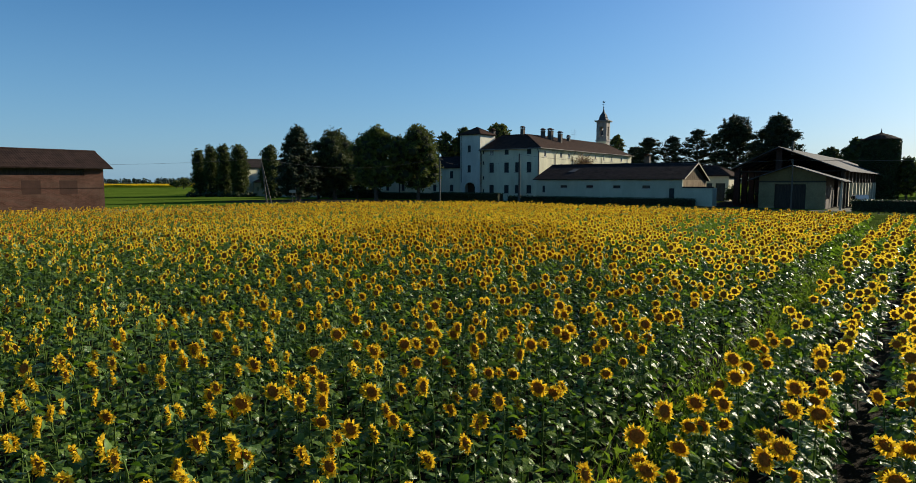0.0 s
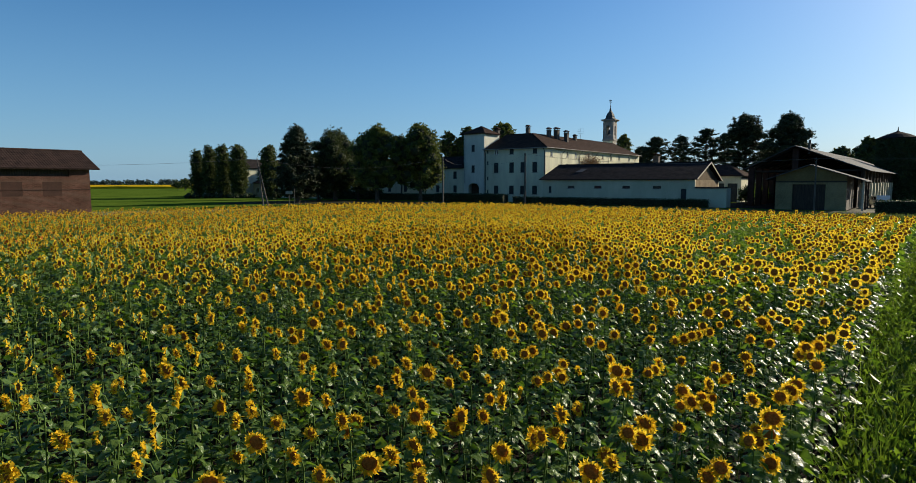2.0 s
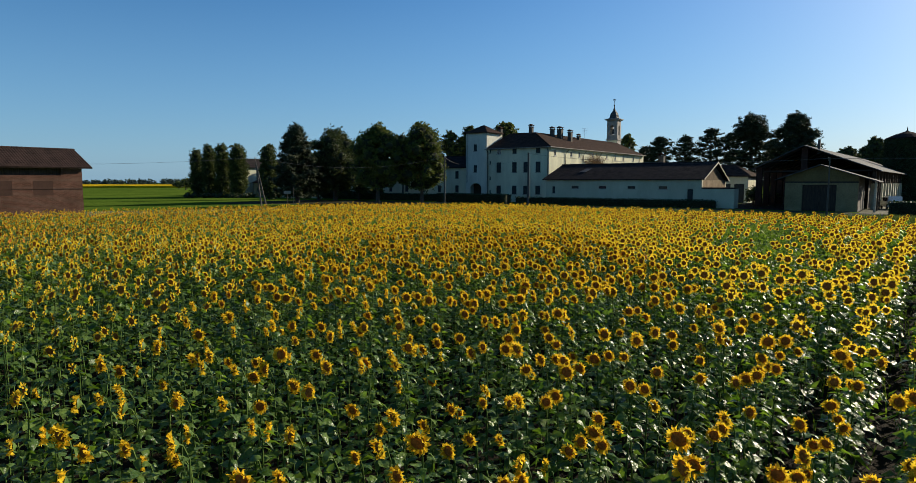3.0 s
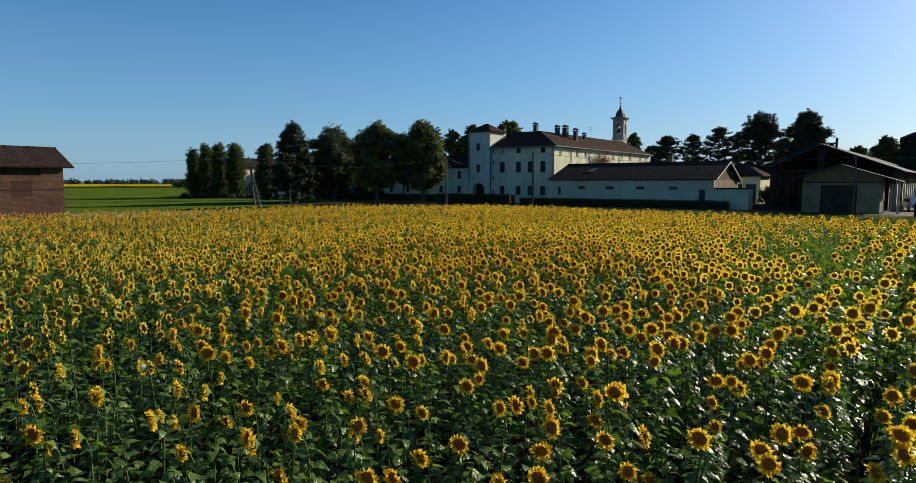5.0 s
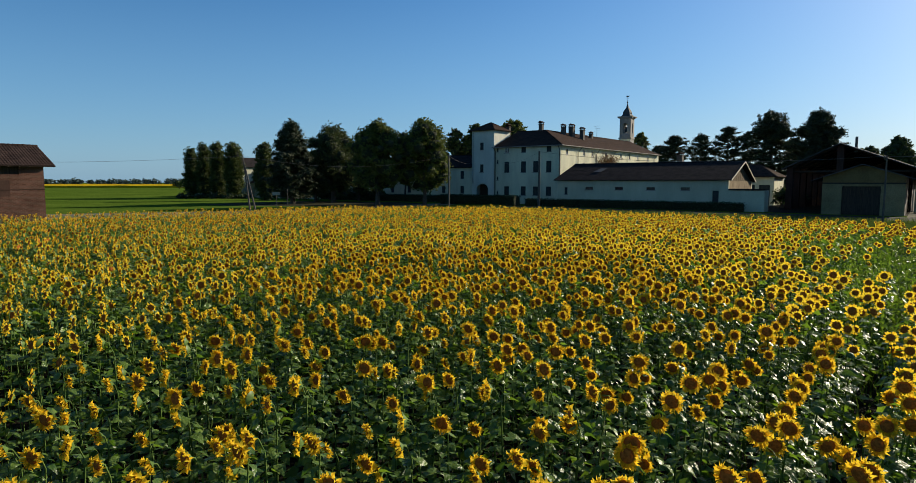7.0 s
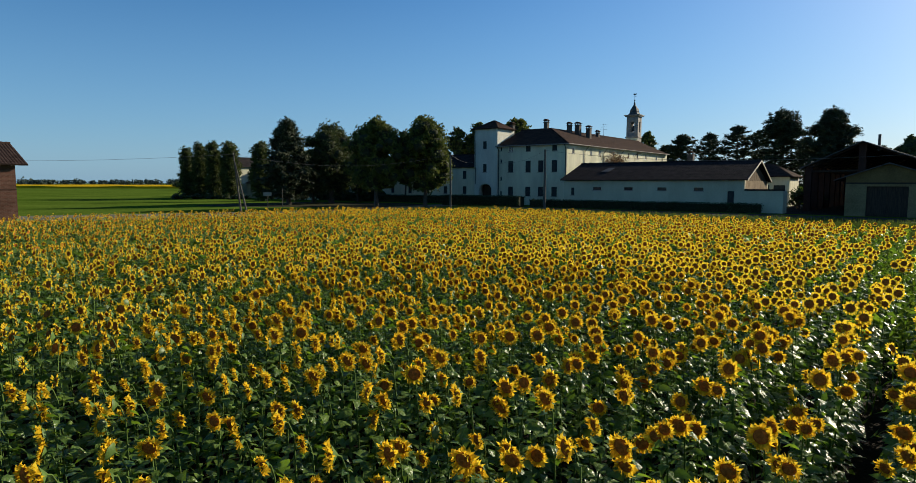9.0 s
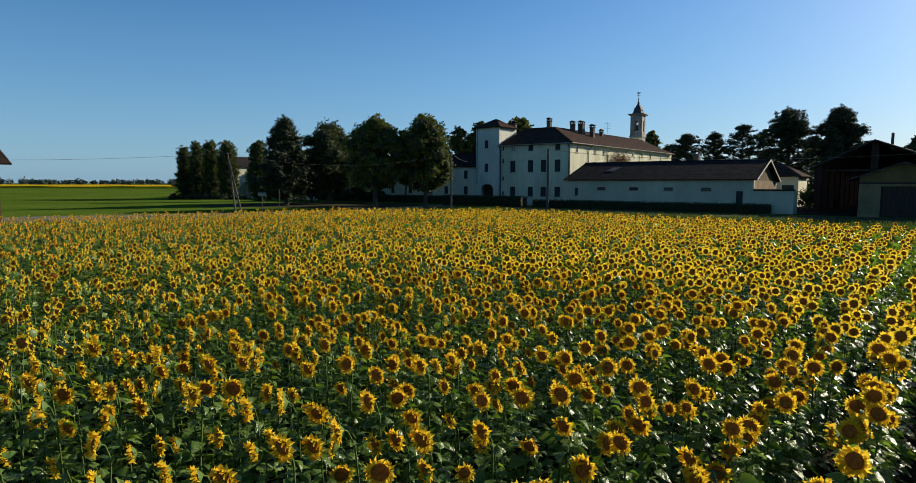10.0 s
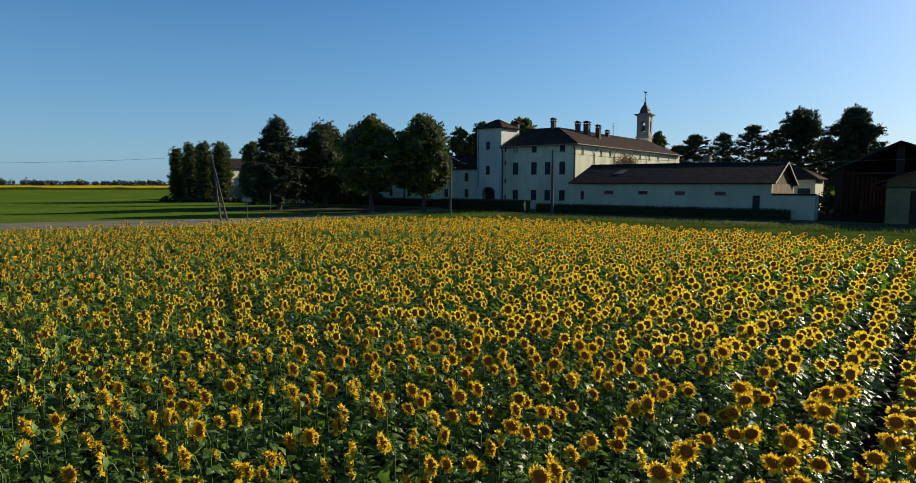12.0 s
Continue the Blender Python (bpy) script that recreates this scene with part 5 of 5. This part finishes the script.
def big_barn():
    h = thing("open_barn", GRID @ pose(-15.9, 105, 0, 0, 0, -2.4) @ Matrix.Translation((15.9, -105, 0)), "large open-sided barn with a pale sheet roof on brick piers", "barn")
    L, R, F, B = -22.8, -6.4, 105.0, 174.0
    c, rz, ez = -15.9, 9.05, 5.25
    lz = 5.7
    for a, b in (((R, ez), (c, rz)), ((c, rz), (L, lz))):
        bm = bmesh.new()
        n = int((B - F) / 0.5)
        up = []
        for i in range(n + 1):
            y = F - 0.8 + (B - F + 1.6) * i / n
            k = 0.03 * (i % 2)
            up.append([bm.verts.new((a[0] + (b[0] - a[0]) * q / 6, y, a[1] + (b[1] - a[1]) * q / 6 + k)) for q in range(7)])
        lo = [[bm.verts.new(v.co - Vector((0, 0, 0.1))) for v in row] for row in up]
        for i in range(n):
            for q in range(6):
                bm.faces.new((up[i][q], up[i + 1][q], up[i + 1][q + 1], up[i][q + 1]))
                bm.faces.new((lo[i][q + 1], lo[i + 1][q + 1], lo[i + 1][q], lo[i][q]))
        for row_u, row_l in ((up[0], lo[0]), (up[-1], lo[-1])):
            for q in range(6):
                bm.faces.new((row_u[q], row_u[q + 1], row_l[q + 1], row_l[q]))
        for q in (0, 6):
            for i in range(n):
                bm.faces.new((up[i][q], lo[i][q], lo[i + 1][q], up[i + 1][q]))
        part("roof", bm, M["sheet"], h)
    for y in np.arange(F + 0.5, B, 4.6):
        for x, top in ((L + 0.9, lz + 0.2), (R - 0.9, ez + 0.2), (c, rz - 0.3)):
            if x == c and y > F + 1:
                continue
            if x > c:
                p = part("pier", boxes((x - 0.3, x + 0.3, y - 0.45, y + 0.45, 0, 3.5)), M["plaster_c"], h, "whitewashed pier")
                # pier top in dark wood: the eave's shade put into the colour
                part("post", boxes((x - 0.16, x + 0.16, y - 0.16, y + 0.16, 3.504, top - 0.004)), M["wood"], p)
            else:
                part("pier", boxes((x - 0.4, x + 0.4, y - 0.4, y + 0.4, 0, top - 0.004)), M["brick_d"], h)
    for y in np.arange(F + 0.5, B, 4.6):
        bm = bmesh.new()
        tube(bm, [(L + 0.5, y, ez + 0.05), (R - 0.5, y, ez + 0.05)], [0.14, 0.14], 6)
        tube(bm, [(L + 0.5, y, lz + 0.1), (c, y, rz - 0.2)], [0.12, 0.12], 6)
        tube(bm, [(R - 0.5, y, ez + 0.1), (c, y, rz - 0.2)], [0.12, 0.12], 6)
        part("truss", bm, M["wood"], h)
    # added dark strip that paints the shade below the eaves
    part("eave_shade_strip", boxes((R - 1.12, R - 1.06, F, B, 3.5, ez + 0.1)), M["wood"], h, "dark strip under the eaves standing in for their shade")
    # added wall: blocks sunlight through the side and darkens the gaps
    part("light_stop_boards", boxes((R - 1.75, R - 1.55, F + 0.95, B, 0, ez - 0.1)), M["wood"], h, "added dark boards that stop light behind the white piers")
    # unseen gable and wall at the back, added to keep the sun out
    bm = bmesh.new()
    prism(bm, [(L, B + 0.01, ez + 0.004), (L, B + 0.01, lz - 0.1), (c, B + 0.01, rz - 0.16), (R, B + 0.01, ez + 0.004)], (0, 0.39, 0))
    part("light_stop_gable", bm, M["brick"], h)
    part("rear_wall", boxes((L, R, B + 0.01, B + 0.4, 0, ez)), M["brick"], h)
    part("flue", boxes((-14.5, -14.2, 106.5, 106.8, 7.8, 9.9)), M["metal"], h)
    # whitewashed wall behind the yard-side piers
    part("yard_wall", turned(wall_x(F + 6, B - 4, 8.2, 0.3, 0, 3.45, [(y, y + 2.6, 0, 3.0) for y in (114, 120.5, 127, 133.5, 140, 146.5, 153)]), Matrix.Rotation(math.pi / 2, 4, "Z")), M["plaster"], h)
    # dark panels added to close the openings against light from behind
    for y in (114, 120.5, 127, 133.5, 140, 146.5, 153):
        part("door", boxes((-8.42, -8.34, y - 0.02, y + 2.62, 0.01, 3.02)), M["wood"], h)


def garage():
    h = thing("cart_shed", GRID, "ochre plastered cart shed with a low gable and dark doorway", "shed")
    L, R, F, B = -16.4, -8.3, 93.4, 104.5
    door = (-14.4, -10.6, 0, 3.35)
    part("front_wall", wall_x(L, R, F, 0.35, 0, 3.6, [door]), M["pale_ochre"], h, "faded pale ochre plaster beside the door")
    part("lintel", boxes((L - 0.05, R + 0.05, F - 0.05, F + 0.3, 3.604, 3.78)), M["wood"], h)
    bm = bmesh.new()
    prism(bm, [(L, F + 0.02, 3.784), (R, F + 0.02, 3.784), (R, F + 0.02, 4.45), (-12.45, F + 0.02, 5.8), (L, F + 0.02, 4.45)], (0, 0.3, 0))
    part("gable", bm, M["ochre"], h)
    part("door", boxes((door[0], -12.51, F + 0.25, F + 0.32, 0.02, 3.34), (-12.49, door[1], F + 0.25, F + 0.32, 0.02, 3.34)), M["wood"], h)
    # side walls in dark wood: the roof overhang's shade put into the colour
    part("side_wall", boxes((L, L + 0.3, F + 0.36, B, 0, 4.4), (R - 0.3, R, F + 0.36, B, 0, 4.4)), M["wood"], h)
    for sx, ex, ez in ((-12.45, -6.2, 3.8), (-12.45, -17.6, 4.05)):
        bm = bmesh.new()
        pts = [(sx, F - 0.5, 5.95), (ex, F - 0.5, ez), (ex, F - 0.5, ez - 0.1), (sx, F - 0.5, 5.85)]
        prism(bm, pts if ex > sx else pts[::-1], (0, B - F + 0.3, 0))
        part("roof", bm, M["sheet"], h)
    for y in (F + 0.2, F + 5, F + 9.8):
        part("post", boxes((-6.65, -6.4, y, y + 0.25, 0, 3.75)), M["plaster_w"] if y < F + 4 else M["wood"], h)


def ivy_silo():
    x, y = spot(bearing(1496), 131)
    h = thing("silo", pose(x, y, 0), "round ivy-covered silo with a shallow conical metal roof", "silo")
    bm = bmesh.new()
    lathe(bm, [(3.1, 0), (3.3, 6), (3.35, 12.4)], 20)
    # body in the dark fill, as painted shade behind the ivy
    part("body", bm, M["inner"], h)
    bm = bmesh.new()
    lathe(bm, [(3.7, 12.4), (3.7, 12.52), (2.0, 13.3), (0.25, 13.9), (0.12, 14.1), (0.05, 14.8)], 20)
    part("roof", bm, M["tile_d"], h)
    r = np.random.default_rng(5)
    n = 9000
    a, z = r.uniform(0, math.tau, n), 12.3 * r.random(n)
    rad = 3.4 + r.random(n) * 0.25
    c = np.stack([rad * np.cos(a), rad * np.sin(a), np.maximum(z, 0.15)], 1)
    v, f = cards(c, 0.34, r, aspect=0.9)
    part("ivy", array_mesh("ivy", v, f, [M["hedge"]]), None, h, "dark ivy leaves")


def white_cottage():
    x, y = spot(bearing(438), 165)
    h = thing("cottage", pose(x, y, 0, 0, 0, -36), "white gabled cottage half hidden behind the poplars", "house")
    win = [(-1.6, -0.8, 4.6, 5.9), (-1.8, -0.9, 1.4, 3.2), (1.1, 1.9, 1.6, 2.8)]
    part("front_wall", wall_x(-4.2, 3.2, -5.0, 0.35, 0, 7.6, win), M["plaster_c"], h)
    for w in win:
        window(h, *w, -5.0)
    part("side_wall", boxes((-4.2, -3.85, -4.64, 9, 0, 7.6), (2.85, 3.2, -4.64, 9, 0, 7.6)), M["plaster_c"], h)
    bm = bmesh.new()
    prism(bm, [(-4.2, -4.98, 7.604), (3.2, -4.98, 7.604), (-0.5, -4.98, 9.6)], (0, 0.3, 0))
    part("gable", bm, M["plaster_c"], h)
    part("roof", tiled_slope((3.7, -5.6, 7.4), (3.7, 9.4, 7.4), (-0.5, 9.4, 9.8), (-0.5, -5.6, 9.8)), M["tile_d"], h)
    part("roof", tiled_slope((-4.7, 9.4, 7.4), (-4.7, -5.6, 7.4), (-0.5, -5.6, 9.8), (-0.5, 9.4, 9.8)), M["tile_d"], h)
    lo = thing("low_shed", pose(x, y, 0, 0, 0, -36), "long low white shed beside the cottage", "shed")
    part("front_wall", wall_x(-22, -4.6, -4.0, 0.35, 0, 3.3, [(c, c + 0.9, 1.2, 2.2) for c in (-20, -16, -12, -8)]), M["plaster_c"], lo)
    part("roof", tiled_slope((-22.4, -4.5, 3.3), (-4.25, -4.5, 3.3), (-4.25, 1, 5.0), (-22.4, 1, 5.0)), M["tile_d"], lo)
    part("rear_wall", boxes((-22, -4.6, 4, 4.3, 0, 3.3), (-22, -21.7, -3.6, 3.9, 0, 3.3)), M["plaster_c"], lo)
    part("roof", tiled_slope((-4.25, 5.4, 3.3), (-22.4, 5.4, 3.3), (-22.4, 1, 5.0), (-4.25, 1, 5.0)), M["tile_d"], lo)
    hi = thing("white_barn", pose(x, y, 0, 0, 0, -36), "pale plastered farm range behind dark trees", "barn")
    part("front_wall", wall_x(3.7, 30, -3.0, 0.35, 0, 3.6, [(c, c + 0.9, 1.2, 2.3) for c in (5, 9, 13, 17, 21, 25)]), M["plaster_c"], hi)
    part("rear_wall", boxes((3.7, 30, 4, 4.3, 0, 3.6), (29.7, 30, -2.6, 3.9, 0, 3.6)), M["plaster_c"], hi)
    part("roof", tiled_slope((3.72, -3.5, 3.6), (30.4, -3.5, 3.6), (30.4, 0.6, 5.2), (3.72, 0.6, 5.2)), M["tile_d"], hi)
    part("roof", tiled_slope((30.4, 4.8, 3.6), (3.72, 4.8, 3.6), (3.72, 0.6, 5.2), (30.4, 0.6, 5.2)), M["tile_d"], hi)


farmhouse()
gate_tower()
house_wing()
outbuilding()
back_building()
bell_tower()
brick_barn()
big_barn()
garage()
ivy_silo()
white_cottage()


# ---- poles, wires, sign, car ----
def sagging(a, b, sag, k=12):
    a, b = Vector(a), Vector(b)
    return [a.lerp(b, i / k) - Vector((0, 0, sag * 4 * (i / k) * (1 - i / k))) for i in range(k + 1)]


def wire(a, b, sag, r=0.012):
    bm = bmesh.new()
    pts = sagging(a, b, sag)
    tube(bm, pts, [r] * len(pts), 4)
    tagged(new("power_line", finish(bm, "power_line", M["wire"])), "thin grey overhead line strung between poles", "wire", "overhead lines")


def utility_pole(x, y, h, label, r=0.14):
    p = thing("utility_pole", pose(x, y, 0), label, "pole", "utility poles")
    bm = bmesh.new()
    tube(bm, [(0, 0, 0), (0.02, 0, h * 0.5), (0, 0, h)], [r, r * 0.85, r * 0.65], 9)
    part("shaft", bm, M["pole"], p)
    bm = bmesh.new()
    tube(bm, [(0.0, 0.1, h - 0.35), (0.0, 0.28, h - 0.35), (0, 0.28, h - 0.15)], [0.025] * 3, 6)
    lathe(bm, [(0.03, h - 0.18), (0.06, h - 0.14), (0.05, h - 0.04), (0.02, h)], 8, (0, 0.28))
    part("insulator", bm, M["metal"], p)


utility_pole(9.4, 100.5, 8.3, "tall grey wooden utility pole before the white farmhouse", 0.2)
utility_pole(-3.7, 99.0, 7.7, "weathered wooden utility pole under the lime tree")


def strut_pole(x, y, h):
    p = thing("strut_pole", pose(x, y, 0), "leaning wooden utility pole propped by a slanting strut", "pole", "utility poles")
    for name, x0, x1, z in (("shaft", 0.3, -0.45, h), ("strut", 1.0, -0.3, h * 0.86)):
        bm = bmesh.new()
        tube(bm, [(x0, 0.0, 0), (x1, 0.1, z)], [0.11, 0.07], 8)
        part(name, bm, M["pole"], p)
    bm = bmesh.new()
    lathe(bm, [(0.03, h - 0.1), (0.07, h), (0.05, h + 0.1), (0.02, h + 0.16)], 8, (-0.45, 0.1))
    part("insulator", bm, M["stone"], p)


strut_pole(-28, 85.5, 6.9)
wire((-28.45, 85.6, 6.95), (-3.7, 99.28, 7.6), 1.5)
wire((-28.45, 85.6, 6.95), (-75, 62, 7.0), 1.2)
wire((-3.7, 99.28, 7.6), (-0.6, 122.6, 7.3), 0.5)
wire((9.4, 100.78, 8.2), (4.6, 120.6, 7.2), 0.6)
wire((9.4, 100.78, 8.2), (34.3, 63.18, 5.95), 0.9, 0.016)
wire((34.3, 63.18, 5.95), (62, 16, 7.0), 0.9, 0.016)
utility_pole(34.3, 62.9, 6.05, "wooden utility pole beside the sunflower field", 0.09)


def road_sign(x, y):
    p = thing("road_sign", pose(x, y, 0, 0, 0, 12), "small pale road sign on a grey metal post", "sign")
    bm = bmesh.new()
    tube(bm, [(0, 0, 0), (0, 0, 2.55)], [0.04, 0.04], 8)
    part("post", bm, M["pole"], p)
    part("plate", boxes((-0.42, 0.42, -0.06, -0.042, 2.25, 2.62)), M["stone"], p)


road_sign(-22.3, 79.0)


def lane_post(x, y, h):
    p = thing("wooden_post", pose(x, y, 0), "thin grey wooden post beside the farm road", "post")
    bm = bmesh.new()
    tube(bm, [(0, 0, 0), (0.03, 0, h * 0.5), (0.01, 0, h)], [0.055, 0.05, 0.045], 8)
    part("shaft", bm, M["pole"], p)
    bm = bmesh.new()
    lathe(bm, [(0.055, h - 0.02), (0.06, h + 0.01), (0.02, h + 0.05)], 8, (0.01, 0))
    part("cap", bm, M["metal"], p)


lane_post(-28.7, 104, 2.7)


def white_van(x, y, yaw):
    c = thing("car", pose(x, y, 0, 0, 0, yaw), "small white parked van in the farmyard", "car")
    bm = bmesh.new()
    pts = [(-2.0, -0.8, 0.35), (2.0, -0.8, 0.35), (2.05, -0.8, 0.85), (1.3, -0.8, 1.05), (0.75, -0.8, 1.75), (-1.95, -0.8, 1.8), (-2.05, -0.8, 0.9)]
    prism(bm, pts[::-1], (0, 1.6, 0))
    bmesh.ops.bevel(bm, geom=bm.edges[:], offset=0.07, segments=2, affect="EDGES")
    part("body", bm, M["white"], c)
    for y0 in (-0.815, 0.8):
        part("window", boxes((-1.6, -0.5, y0, y0 + 0.015, 1.15, 1.62)), M["glass"], c)
        part("window", boxes((-0.35, 0.6, y0, y0 + 0.015, 1.15, 1.6)), M["glass"], c)
    part("windscreen", turned(boxes((-0.36, 0.36, -0.68, 0.68, -0.01, 0.01)), Matrix.Translation((1.06, 0, 1.42)) @ Matrix.Rotation(radians(52), 4, "Y")), M["glass"], c)
    for wx in (-1.25, 1.3):
        for wy in (-0.82, 0.64):
            bm = bmesh.new()
            lathe(bm, [(0.2, -0.09), (0.32, -0.07), (0.32, 0.07), (0.2, 0.09)], 14)
            wh = part("wheel", turned(bm, Matrix.Translation((wx, wy + 0.09, 0.32)) @ Matrix.Rotation(radians(90), 4, "X")), M["rubber"], c)
            bm = bmesh.new()
            lathe(bm, [(0.17, -0.095), (0.19, 0.0), (0.17, 0.095)], 10)
            part("rim", turned(bm, Matrix.Translation((wx, wy + 0.09, 0.32)) @ Matrix.Rotation(radians(90), 4, "X")), M["stone"], wh)


white_van(*g2w(-5.3, 106)[:2], 70)
